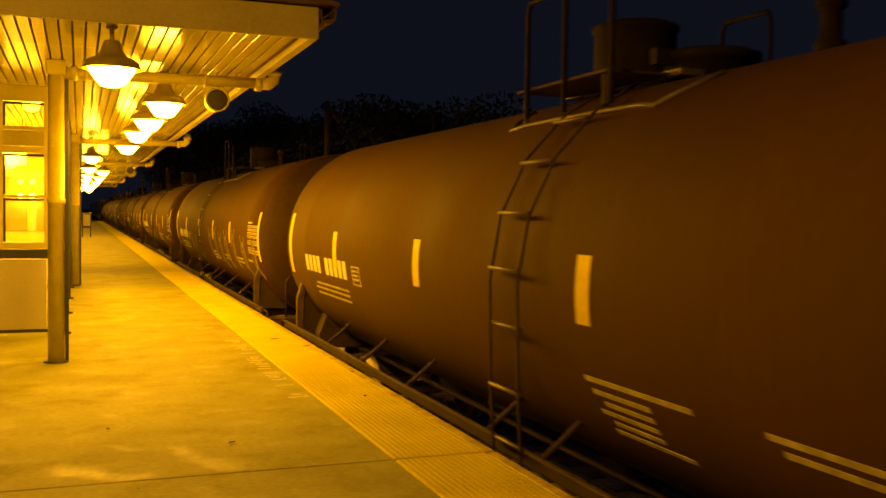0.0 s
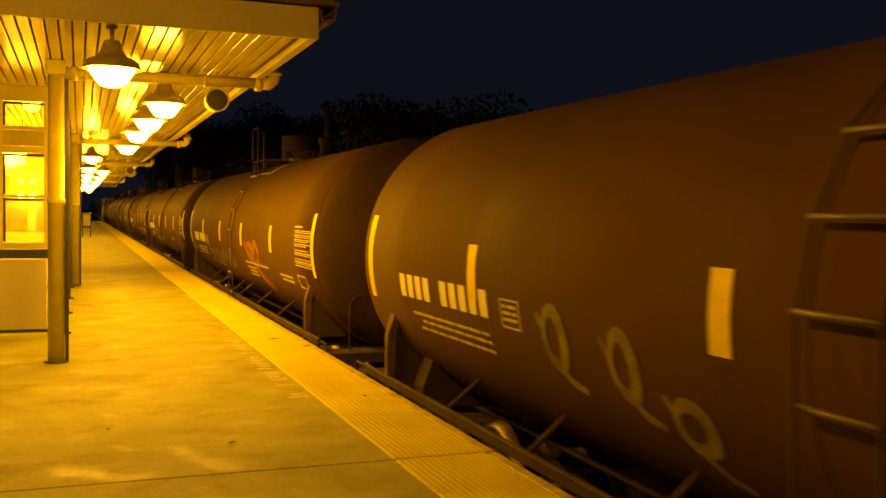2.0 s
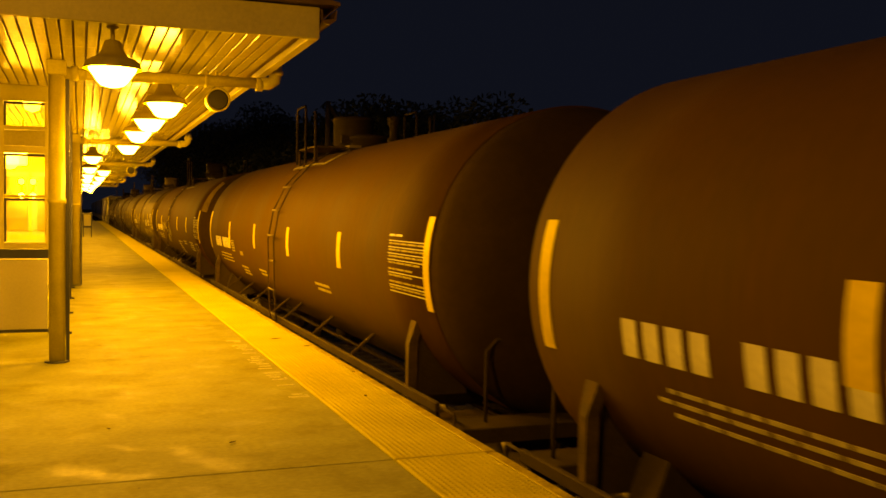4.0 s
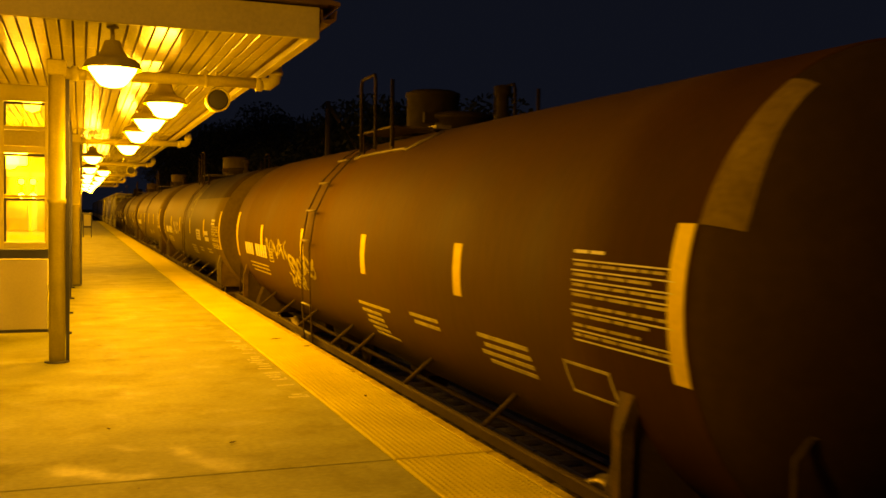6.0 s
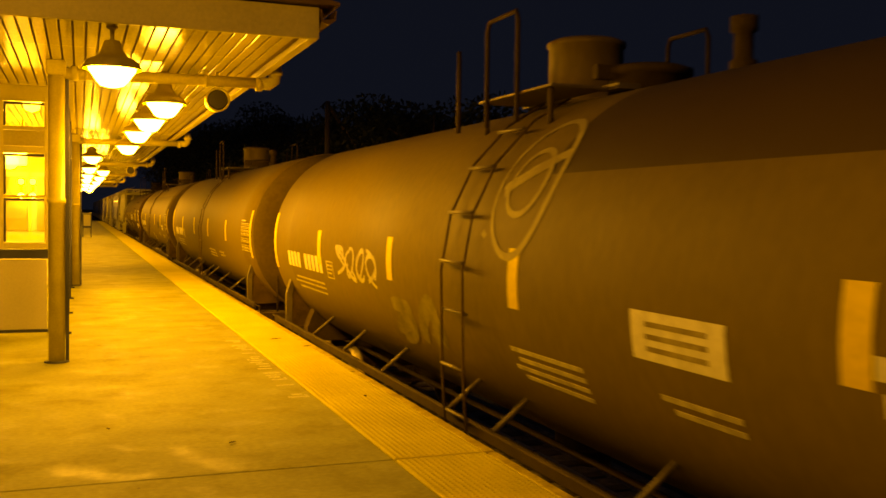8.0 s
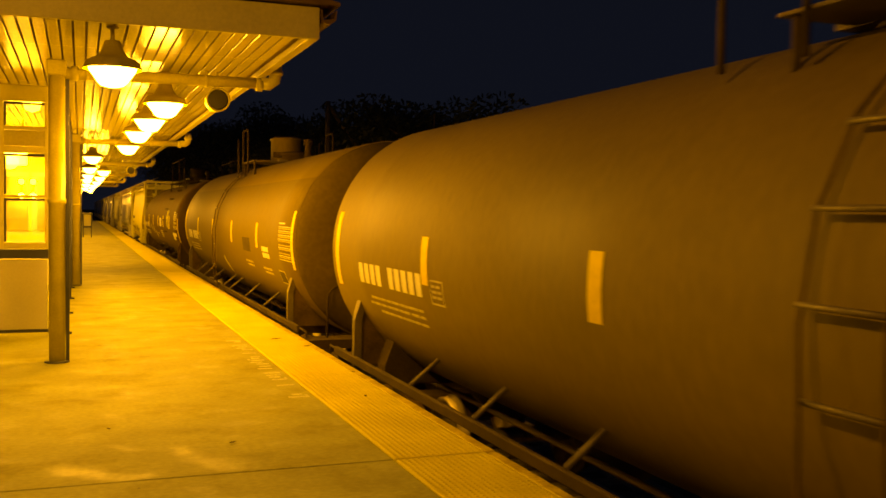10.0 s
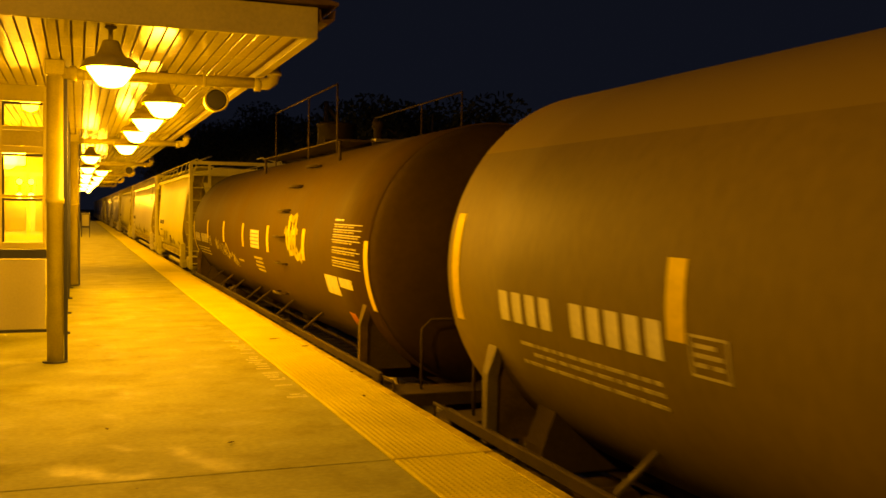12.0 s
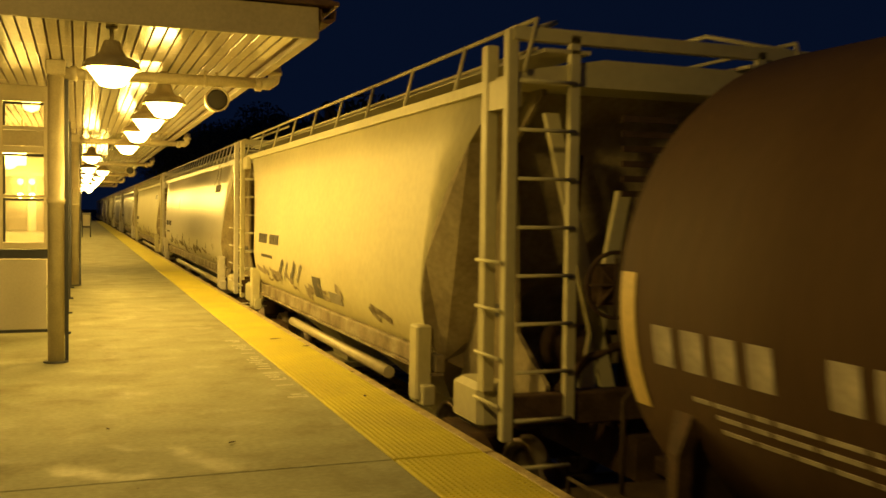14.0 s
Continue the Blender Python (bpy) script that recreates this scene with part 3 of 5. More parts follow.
    # Opaque panels stand in for the panes of the far window.
    for xa, xb in ((-1.54, -1.0), (-0.94, x1 - 0.06)):
        bm = BM()
        box(bm, xa + 0.1, xb - 0.02, y1 + 0.03, y1 + 0.066, 1.2, 2.3)
        part("pane_panel", bm, M_PANE_TAN, s, "opaque tan panel in place of a far window pane")
    return s


shelter()
# lamps inside the shelter
box_lamp = root("shelter_light_box", (-1.18, 19.0, 2.44), "glowing box lamp hung inside the waiting shelter", "lamp")
bm = BM()
box(bm, -0.27, 0.27, -0.12, 0.12, 0.0, 0.34, 0.02)
part("diffuser", bm, M_BULB, box_lamp).visible_shadow = False
bm = BM()
for x in (-0.2, 0.2):
    tube(bm, [(x, 0, 0.34), (x, 0, CEIL - 2.44)], 0.012, 6)
part("hanger", bm, M_SHADE, box_lamp)
bm = BM()
lathe(bm, [(0.13, 0.0), (0.13, -0.05), (0.10, -0.16), (0.01, -0.2)], (-0.66, 15.2, CEIL), n=20)
thing("ceiling_lamp", bm, M_BULB, "round glowing ceiling lamp inside the waiting shelter", "lamp").visible_shadow = False
# The second point light has no fixture; it is added to brighten the interior.
for p, e in (((-1.18, 18.7, 2.5), 115), ((-1.9, 16.0, 2.9), 95)):
    l = bpy.data.lights.new("shelter_light", "POINT")
    l.color, l.energy, l.shadow_soft_size = SODIUM, e, 0.15
    new("shelter_light", l).location = p


# Glowing globes stand in for lamp reflections in the glass; their bracket is added.
def lamp_reflection(x):
    w = root("lamp_reflection", (x, 21.3, 2.06), "pair of small glowing globes in place of lamp reflections in the shelter glass", "lamp", "shelter wall lamps")
    bm = BM()
    box(bm, -0.02, 0.02, -0.02, 0.06, -0.12, 0.12, 0.004)
    part("bracket", bm, M_SHADE, w)
    for z in (-0.14, 0.14):
        bm = BM()
        lathe(bm, [(0.01, -0.06), (0.045, -0.045), (0.06, 0.0), (0.045, 0.045), (0.01, 0.06)], (0, -0.03, z), n=14)
        part("globe", bm, M_BULB, w).visible_shadow = False


lamp_reflection(-1.13)
lamp_reflection(-0.91)

# stand far along the platform
stand = root("information_stand", (0.36, 59.0, 0), "dark framed information stand with a pale notice panel", "stand")
for x in (-0.22, 0.22):
    bm = BM()
    box(bm, x - 0.025, x + 0.025, -0.025, 0.025, 0, 1.45, 0.004)
    part("leg", bm, M_DARKSTEEL, stand)
bm = BM()
box(bm, -0.25, 0.25, -0.04, 0.04, 0.55, 1.4, 0.01)
part("board", bm, M_DARKSTEEL, stand)
bm = BM()
box(bm, -0.19, 0.19, -0.05, -0.041, 0.65, 1.3)
part("notice", bm, M_PANEL, stand, "pale blank notice panel")

# ---- train ----
R_TANK, Z_TANK = 1.52, 2.42     # shell radius; axis above the rail


def on_shell(y, h, lift=0.004, r=R_TANK):
    """A point on the platform side of a shell, h metres up its curve from the middle."""
    a = h / r
    return (-(r + lift) * math.cos(a), y, Z_TANK + (r + lift) * math.sin(a))


def patch(bm, y0, y1, h0, h1, lift=0.004, n=6):
    """A thin curved patch that lies on the shell."""
    hs = [h0 + (h1 - h0) * i / n for i in range(n + 1)]
    ring = lambda y: [on_shell(y, h, lift) for h in hs] + [on_shell(y, h, -0.002) for h in reversed(hs)]
    loft(bm, [ring(y0), ring(y1)])


def stroke(bm, pts, w, lift=0.005):
    """A brush stroke on the shell through points (y, h)."""
    left, right = [], []
    for i, (y, h) in enumerate(pts):
        a, b = pts[max(i - 1, 0)], pts[min(i + 1, len(pts) - 1)]
        d = Vector((b[0] - a[0], b[1] - a[1])).normalized()
        ww = w * (0.55 + 0.45 * math.sin(math.pi * (i + 0.5) / len(pts)))
        left.append((y - d.y * ww, h + d.x * ww))
        right.append((y + d.y * ww, h - d.x * ww))
    lv = [bm.verts.new(on_shell(y, h, lift)) for y, h in left]
    rv = [bm.verts.new(on_shell(y, h, lift)) for y, h in right]
    for i in range(len(lv) - 1):
        bm.faces.new((lv[i], lv[i + 1], rv[i + 1], rv[i]))


def curl(rng, y, h, w, tall, n=16):
    """Points of one loose sprayed letter, about w wide and tall high."""
    p, q, f, g = rng.uniform(0, 6.28), rng.uniform(0, 6.28), rng.uniform(1.2, 2.4), rng.uniform(0.8, 1.8)
    return [(y + w * 0.5 * math.sin(p + f * 3.14 * i / n) + 0.1 * w * math.sin(5 * i / n + q), h + tall * 0.5 * math.sin(q + g * 3.14 * i / n)) for i in range(n + 1)]


def lines(bm, y0, y1, h0, h1, count, rng, ragged=0.25):
    """Rows of small unreadable writing, as thin bars."""
    step = (h1 - h0) / count
    for i in range(count):
        a = y1
        end = y0 + (y1 - y0) * ragged * rng.random() * (rng.random() > 0.5)
        while a > end + 0.05:
            l = min(rng.uniform(0.06, 0.28), a - end)
            patch(bm, a - l, a, h0 + step * i + step * 0.25, h0 + step * i + step * 0.72, 0.004, 1)
            a -= l + 0.035


def wheelset_mesh(b):
    for s in (-1, 1):
        x = 0.7535 * s
        o = s
        prof = [(0.09, x + o * 0.06), (0.12, x + o * 0.06), (0.13, x + o * 0.03), (0.36, x + o * 0.0), (0.385, x + o * 0.055), (0.455, x + o * 0.055), (0.457, x - o * 0.03), (0.482, x - o * 0.05), (0.48, x - o * 0.075), (0.39, x - o * 0.075), (0.36, x - o * 0.035), (0.14, x - o * 0.02), (0.09, x - o * 0.06)]
        lathe(b, prof, (0, 0, 0), "x", 36, caps=False)
    lathe(b, [(0.08, -1.02), (0.08, -0.8), (0.09, -0.78), (0.085, 0), (0.09, 0.78), (0.08, 0.8), (0.08, 1.02)], (0, 0, 0), "x", 16)


def side_frame_mesh(b):
    o = [(-1.05, 0.36), (-1.08, 0.62), (-0.7, 0.70), (-0.35, 0.86), (0.35, 0.86), (0.7, 0.70), (1.08, 0.62), (1.05, 0.36), (0.8, 0.36), (0.72, 0.52), (0.45, 0.40), (0.38, 0.16), (-0.38, 0.16), (-0.45, 0.40), (-0.72, 0.52), (-0.8, 0.36)]
    prism(b, o, -0.07, 0.07)
    for y in (-0.89, 0.89):
        box(b, -0.1, 0.1, y - 0.13, y + 0.13, 0.36, 0.6, 0.02)


def springs_mesh(b):
    for y in (-0.2, 0, 0.2):
        pts = [(0.06 * math.cos(k * 0.9), y + 0.06 * math.sin(k * 0.9), 0.22 + 0.30 * k / 36) for k in range(37)]
        tube(b, pts, 0.016, 5)


WHEELSETS = []


def truck(parent, y):
    t = new("truck")
    t.parent = parent
    t.location = (0, y, 0)
    for s in (-1, 1):
        part("side_frame", shared("side_frame", side_frame_mesh, M_RUSTY), None, t, at=(s * 1.0, 0, 0))
        part("spring_nest", shared("spring_nest", springs_mesh, M_RUSTY), None, t, at=(s * 1.0, 0, 0))
        for d in (-0.89, 0.89):
            part("bearing_cap", shared("bearing_cap", lambda b: lathe(b, [(0.11, 0.0), (0.11, 0.05), (0.06, 0.07), (0.005, 0.07)], (0, 0, 0), "x", 14), M_CASTING), None, t, at=(s * 1.09 - (0.07 if s < 0 else 0), d, 0.457))
    part("bolster", shared("bolster", lambda b: box(b, -1.05, 1.05, -0.18, 0.18, 0.5, 0.8, 0.03), M_RUSTY), None, t)
    for d in (-0.89, 0.89):
        w = part("wheelset", shared("wheelset", wheelset_mesh, M_WHEEL), None, t, "worn steel wheels on an axle", at=(0, d, 0.457))
        WHEELSETS.append(w)
    return t


def coupler_mesh(b):
    box(b, -0.09, 0.09, 0.0, 0.55, 0.80, 0.95, 0.02)
    o = [(0.5, -0.12), (0.62, -0.17), (0.78, -0.15), (0.80, -0.05), (0.70, 0.0), (0.72, 0.10), (0.64, 0.16), (0.5, 0.12)]
    loft(b, [[(x, y, 0.74) for y, x in o], [(x, y, 1.02) for y, x in o]])


def tank_car(s0, s1, paint, label, graffiti=(), long_walk=False, dark=False, extras=(), climb=-0.56, strips=None, inset=0.1, ends=(-0.43, 0.45), marks=None, data=None, belly=(), tail=0.0, lip=0.08):
    """A tank car whose end strips lie at s0 and s1 along the train. Its -y end leads."""
    half, mid = (s1 - s0) / 2, (s0 + s1) / 2
    rng = random.Random(int(mid * 10))
    c = root("tank_car", (TRACK, mid, RAIL_Z), label, "tank car", "tank cars of the train")
    hc = half + inset + lip          # where the heads are joined on
    back = hc - max(0.0, tail - 0.14)
    # the shell, and the dished heads set a little inside its rim
    def shell(b):
        n = 12
        prof = [(R_TANK - 0.022, -hc), (R_TANK, -hc)] + [(R_TANK, -hc + (hc + back) * k / n) for k in range(1, n)] + [(R_TANK, back), (R_TANK - 0.022, back)]
        lathe(b, prof, (0, 0, 0), "y", 96, caps=False)
        for f in b.faces:
            f.smooth = abs(f.normal.y) < 0.5
    part("shell", shared(("shell", round(hc, 2), round(tail, 2), paint.name), shell, paint), None, c, at=(0, 0, Z_TANK))
    # Both heads get a darker colour than the shell.
    darker = M_HEAD if dark else M_HEADGREY
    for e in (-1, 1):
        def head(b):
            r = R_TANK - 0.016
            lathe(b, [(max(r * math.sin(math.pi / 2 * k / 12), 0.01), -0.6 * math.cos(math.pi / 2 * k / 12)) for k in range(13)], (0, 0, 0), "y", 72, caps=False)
        hd = part("head", shared(("head", darker.name), head, darker), None, c, "darker dished tank head", at=(0, -hc if e < 0 else back, Z_TANK))
        if e > 0:
            hd.rotation_euler = (0, 0, math.pi)
    # underframe
    for e in (-1, 1):
        y0, y1 = sorted((e * (half - 2.2), e * (half + 0.85)))
        part("stub_sill", shared(("stub_sill", e, round(half, 1)), lambda b: (box(b, -0.2, 0.2, y0, y1, 0.72, 1.02, 0.02), box(b, -0.28, 0.28, y0, y1, 0.98, 1.03)), M_FRAMEBLACK), None, c)
        yb = e * (half - 0.95)
        def saddle(b):
            rings = []
            for yy in (yb - 0.14, yb + 0.14):
                o = [(-1.25, yy, 0.95), (1.25, yy, 0.95), (1.25, yy, 1.15)]
                o += [(R_TANK * math.sin(a) , yy, Z_TANK - (R_TANK - 0.01) * math.cos(a)) for a in [0.85 - 1.7 * k / 14 for k in range(15)]]
                o += [(-1.25, yy, 1.15)]
                rings.append(o)
            loft(b, rings)
        part("bolster_saddle", shared(("saddle", e, round(half, 1)), saddle, M_FRAMEBLACK), None, c)
        for s in (-1, 1):
            def bolster_post(b, s=s):
                o = [(-0.085, 1.86), (-0.05, 1.62), (-0.04, 1.08), (0.04, 1.08), (0.05, 1.62), (0.085, 1.86)]
                loft(b, [[(s * (1.33 if z > 1.7 else 1.38), y, z) for y, z in o], [(s * (1.40 if z > 1.7 else 1.47), y, z) for y, z in o]])
            part("bolster_post", shared(("bolster_post", s, dark), bolster_post, M_RUSTY if dark else M_STRUT), None, c, "upright steel post beside the saddle", at=(0, e * (half - 0.55), 0))
            def web(b, s=s):
                o = [(1.38, 1.1), (1.36, 1.8), (1.12, 1.42), (0.85, 1.2), (0.85, 1.1)]
                loft(b, [[(s * x, yy, z) for x, z in o] for yy in (-0.02, 0.02)])
            part("saddle_web", shared(("saddle_web", s, dark), web, M_FRAMEBLACK if dark else M_RUSTY), None, c, at=(0, e * (half - 0.55), 0))
        truck(c, yb)
        cp = part("coupler", shared("coupler", coupler_mesh, M_RUSTY), None, c, at=(0, e * (half + 0.55), 0))
        if e < 0:
            cp.rotation_euler = (0, 0, math.pi)
        # end sill platform with grab irons and step
        ye = e * (half + 0.55)
        part("end_platform", shared("end_platform", lambda b: (box(b, -1.42, 1.42, -0.22, 0.22, 1.0, 1.05, 0.008), box(b, -1.42, 1.42, -0.24, -0.2, 0.92, 1.05), box(b, -1.42, 1.42, 0.2, 0.24, 0.92, 1.05)), M_FRAMEBLACK), None, c, at=(0, ye, 0))
        for s in (-1, 1):
            def grab(b, s=s):
                tube(b, [(s * 1.44, -0.22, 0.45), (s * 1.44, -0.22, 1.0), (s * 1.44, -0.2, 1.16), (s * 1.44, 0.2, 1.16), (s * 1.44, 0.22, 1.0), (s * 1.44, 0.22, 0.45)], 0.016, 6)
                for z in (0.46, 0.75):
                    tube(b, [(s * 1.44, -0.22, z), (s * 1.44, 0.22, z)], 0.018, 6)
            part("grab_iron", shared(("grab_iron", s), grab, M_FRAMEBLACK), None, c, at=(0, ye - e * 0.1, 0))
        def crossbar(b):
            tube(b, [(-1.1, 0, 1.0), (-1.1, 0, 1.68), (-1.0, 0, 1.78), (1.0, 0, 1.78), (1.1, 0, 1.68), (1.1, 0, 1.0)], 0.016, 6)
        part("end_handrail", shared("end_handrail", crossbar, M_FRAMEBLACK), None, c, at=(0, ye, 0))
        part("brake_gear", shared("brake_gear", lambda b: box(b, -0.75, -0.35, -0.2, 0.15, 0.62, 0.95, 0.03), M_RUSTY), None, c, at=(0, e * (half + 0.2), 0))
        part("air_hose", shared("air_hose", lambda b: tube(b, [(0.35, 0.0, 0.9), (0.45, 0.15, 0.7), (0.5, 0.3, 0.58), (0.4, 0.45, 0.6)], 0.03, 6), M_FRAMEBLACK), None, c, at=(0, e * (half + 0.2), 0))
    # side rail with slanting struts
    for s in (-1, 1):
        def rail_(b, s=s):
            box(b, s * 1.46 - 0.025, s * 1.46 + 0.025, -(half + 0.3), half + 0.3, 1.10, 1.20, 0.012)
        part("side_rail", shared(("side_rail", s, round(half, 1)), rail_, M_FRAMEBLACK), None, c)
        for yy in (-4.95, -2.96, -0.95, 0.0, 2.0, 3.6, 5.2):
            def strut(b, s=s):
                tube(b, [(s * 1.45, 0, 1.2), (s * 1.06, 0, 1.52)], 0.021, 6)
            part("strut", shared(("strut", s, dark), strut, M_FRAMEBLACK if dark else M_STRUT), None, c, at=(0, yy, 0))
        part("train_line", shared(("train_line", s, round(half, 1)), lambda b, s=s: tube(b, [(s * 0.5, -half, 0.86), (s * 0.5, half, 0.86)], 0.03, 6), M_FRAMEBLACK), None, c)
    # bottom outlet and brake parts under the belly
    part("bottom_outlet", shared("bottom_outlet", lambda b: (lathe(b, [(0.16, 0.6), (0.16, 0.68), (0.11, 0.7), (0.11, 0.95)], (0, 0, 0), "z", 16), box(b, -0.3, 0.3, -0.25, 0.25, 0.76, 0.94, 0.04)), M_FRAMEBLACK), None, c)
    part("brake_reservoir", shared("brake_reservoir", lambda b: lathe(b, [(0.05, -0.5), (0.16, -0.42), (0.16, 0.42), (0.05, 0.5)], (0, 0, 0), "y", 14), M_FRAMEBLACK), None, c, at=(-0.35, 3.2, 0.98))
    # ladders, one on each side, and the top platform
    for s in (-1, 1):
        for st in () if long_walk else (-0.24, 0.24):
            def stile(b, s=s):
                pts = [(s * 1.50, 0, 0.55), (s * 1.58, 0, 1.6), (s * 1.60, 0, 2.42)]
                pts += [(s * 1.59 * math.cos(a), 0, Z_TANK + 1.59 * math.sin(a)) for a in (0.3, 0.6, 0.9, 1.15)]
                tube(b, pts, 0.012, 6)
            part("ladder_stile", shared(("ladder_stile", s, dark), stile, M_FRAMEBLACK if dark else M_RUSTY), None, c, at=(0, climb + st, 0))
        for k in range(8):
            if k < 3:
                p = (s * (1.50 + 0.04 * k), 0.83 + 0.4 * k)
            else:
                a = (k - 4) * 0.26 + 0.05
                p = (s * 1.60 * math.cos(a), Z_TANK + 1.60 * math.sin(a))
            if long_walk:
                def bent(b, s=s):
                    tube(b, [(-s * 0.12, -0.28, 0), (-s * 0.02, -0.28, 0), (0, -0.25, 0), (0, 0.25, 0), (-s * 0.02, 0.28, 0), (-s * 0.12, 0.28, 0)], 0.02, 6)
                part("rung", shared(("bent_rung", s), bent, M_FRAMEBLACK), None, c, "black bent steel rung", at=(p[0], climb, p[1]))
            else:
                part("rung", shared("rung", lambda b: tube(b, [(0, -0.25, 0), (0, 0.25, 0)], 0.017, 6), M_STRUT), None, c, at=(p[0], climb, p[1]))
    fit = M_FITTING if dark else M_FRAMEBLACK
    if dark and not long_walk:
        def rim(b):
            pts = [(1.36, 1.78), (1.22, 1.5), (1.1, 1.37), (0.9, 1.42), (0.3, 1.43), (-0.3, 1.43), (-0.9, 1.42), (-1.1, 1.37), (-1.22, 1.5), (-1.36, 1.78)]
            tube(b, [on_shell(y, h, 0.012) for y, h in pts], 0.022, 6)
        # Paler steel puts the grazing light on this edge into its colour.
        part("fittings_rim", shared("fittings_rim", rim, M_STRUT), None, c, "raised rim round the top fittings", at=(0, -0.36, 0))
    wl = 3.05 if long_walk else 0.75
    wc = climb + 1.8 if long_walk else -0.1
    top = Z_TANK + R_TANK
    for s in (-1, 1):
        def board(b, s=s):
            x0, x1 = sorted((s * 0.42, s * 0.95))
            box(b, x0, x1, -wl, wl, top - 0.012, top + 0.012, 0.004)
        for y in (-wl + 0.1, wl - 0.1):
            part("walkway_leg", shared(("walkway_leg", s), lambda b, s=s: tube(b, [(s * 0.9, 0, Z_TANK + 1.1), (s * 0.9, 0, top)], 0.025, 6), M_FRAMEBLACK), None, c, at=(0, wc + y, 0))
        part("walkway_board", shared(("walkway_board", s, wl, dark), board, M_FRAMEBLACK if dark else M_STRUT), None, c, at=(0, wc, 0))
        if long_walk:
            def rail2(b, s=s):
                x = s * 0.97
                tube(b, [(x, -wl, top + 0.8), (x, wl * 0.5, top + 0.8)], 0.014, 6)
                for y in (-wl, -wl * 0.4, wl * 0.5):
                    tube(b, [(x, y, top - 0.2), (x, y, top + 0.8)], 0.014, 6)
            part("top_handrail", shared(("top_handrail", s), rail2, M_FRAMEBLACK), None, c, at=(0, wc, 0))
        else:
            def hoop(b, s=s):
                x = s * 0.97
                tube(b, [(x, -0.15, top - 0.25), (x, -0.15, top + 0.62), (x, -0.11, top + 0.7), (x, 0.46, top + 0.7), (x, 0.5, top + 0.62), (x, 0.5, top - 0.25)], 0.022, 6)
            part("top_hoop", shared(("top_hoop", s, dark), hoop, fit), None, c, at=(0, wc, 0))
            def rod(b, s=s):
                tube(b, [(s * 0.97, 0, top - 0.25), (s * 0.97, 0, top + 0.55)], 0.024, 6)
            part("top_post", shared(("top_post", s, dark), rod, fit), None, c, at=(0, wc + 1.2 if not dark else wc - 0.85, 0))
    for y in (-wl, wl):
        part("cross_board", shared("cross_board", lambda b: box(b, -0.42, 0.42, -0.14, 0.14, top - 0.015, top + 0.03), M_STRUT), None, c, at=(0, wc + y, 0))
    part("valve_housing", shared(("valve_housing", dark), lambda b: lathe(b, [(0.42, 0.0), (0.42, 0.06), (0.35, 0.07), (0.35, 0.55), (0.37, 0.56), (0.37, 0.6), (0.3, 0.63), (0.01, 0.65)], (0, 0, 0), "z", 28), fit if dark else M_GREY), None, c, at=(0, wc + (0.75 if long_walk else 0.4), top - 0.03))
    part("manway", shared(("manway", dark), lambda b: (lathe(b, [(0.33, 0.0), (0.33, 0.14), (0.38, 0.15), (0.38, 0.2), (0.3, 0.23), (0.01, 0.25)], (0, 0, 0), "z", 20), box(b, -0.5, -0.3, -0.04, 0.04, 0.1, 0.22)), fit), None, c, at=(0, wc - (0.35 if long_walk else 0.65), top - 0.02))
    part("relief_valve", shared(("relief_valve", dark), lambda b: lathe(b, [(0.1, 0.0), (0.1, 0.1), (0.07, 0.12), (0.07, 0.3), (0.1, 0.32), (0.1, 0.42), (0.01, 0.44)], (0, 0, 0), "z", 14), fit), None, c, at=(0, wc - 1.9, top - 0.02))
    # reflective strips along the middle and at the ends
    for k, y in enumerate(strips or (-4.57, -1.48, 1.55, 4.66)):
        part("reflective_strip", shared("strip", lambda b: patch(b, -0.085, 0.085, -0.21, 0.23, 0.005, 4), M_STRIPE), None, c, "pale reflective strip", at=(0, y, 0))
    for e in (-1, 1):
        part("end_strip", shared(("end_strip", ends), lambda b: patch(b, -0.075, 0.075, ends[0], ends[1], 0.005, 10), M_STRIPE), None, c, "long pale reflective strip", at=(0, e * (half + inset) - (tail if e > 0 else 0), 0))
    # stencils: reporting bars at the trailing end, data block at the leading end
    ya, yb = marks or (half - 0.85 - tail, half - 3.05 - tail)
    span = ya - yb
    for k in range(10):
        if k == 4:
            continue
        y = ya - span * (k + 0.5) / 10
        part("mark_bar", shared(("mark_bar", round(span, 1)), lambda b: patch(b, -span * 0.034, span * 0.034, -0.335, -0.115, 0.004, 3), M_STENCILGREY if long_walk else M_WHITE), None, c, "plain pale stencilled bar", at=(0, y, 0))
    b = BM()
    for h in (-0.51, -0.58, -0.66):
        lines(b, yb + 0.1, ya - 0.25 - rng.random() * 0.3, h, h + 0.055, 1, rng, 0)
    tagged(part("small_stencil", b, M_STENCILGREY, c), kind="stuff")
    b = BM()
    for h0, h1 in ((-0.15, -0.165), (-0.36, -0.375)):
        patch(b, yb - 0.55, yb - 0.22, h1, h0, 0.004, 1)
    for y in (yb - 0.55, yb - 0.235):
        patch(b, y, y + 0.015, -0.36, -0.165, 0.004, 2)
    lines(b, yb - 0.5, yb - 0.26, -0.33, -0.18, 3, rng, 0)
    tagged(part("boxed_stencil", b, M_STENCILGREY, c), kind="stuff")
    da, db, dh = data or (-half + 1.05, -half - 0.08, 0.2)
    b, rules = BM(), BM()
    for k in range(9):
        h = dh - 0.064 * k
        if k not in (4, 6):
            patch(rules, db, da, h - 0.009, h, 0.0045, 1)
        if k < 8:
            lines(b, db + 0.02, da - 0.02, h - 0.05, h - 0.012, 1, rng, 0.35)
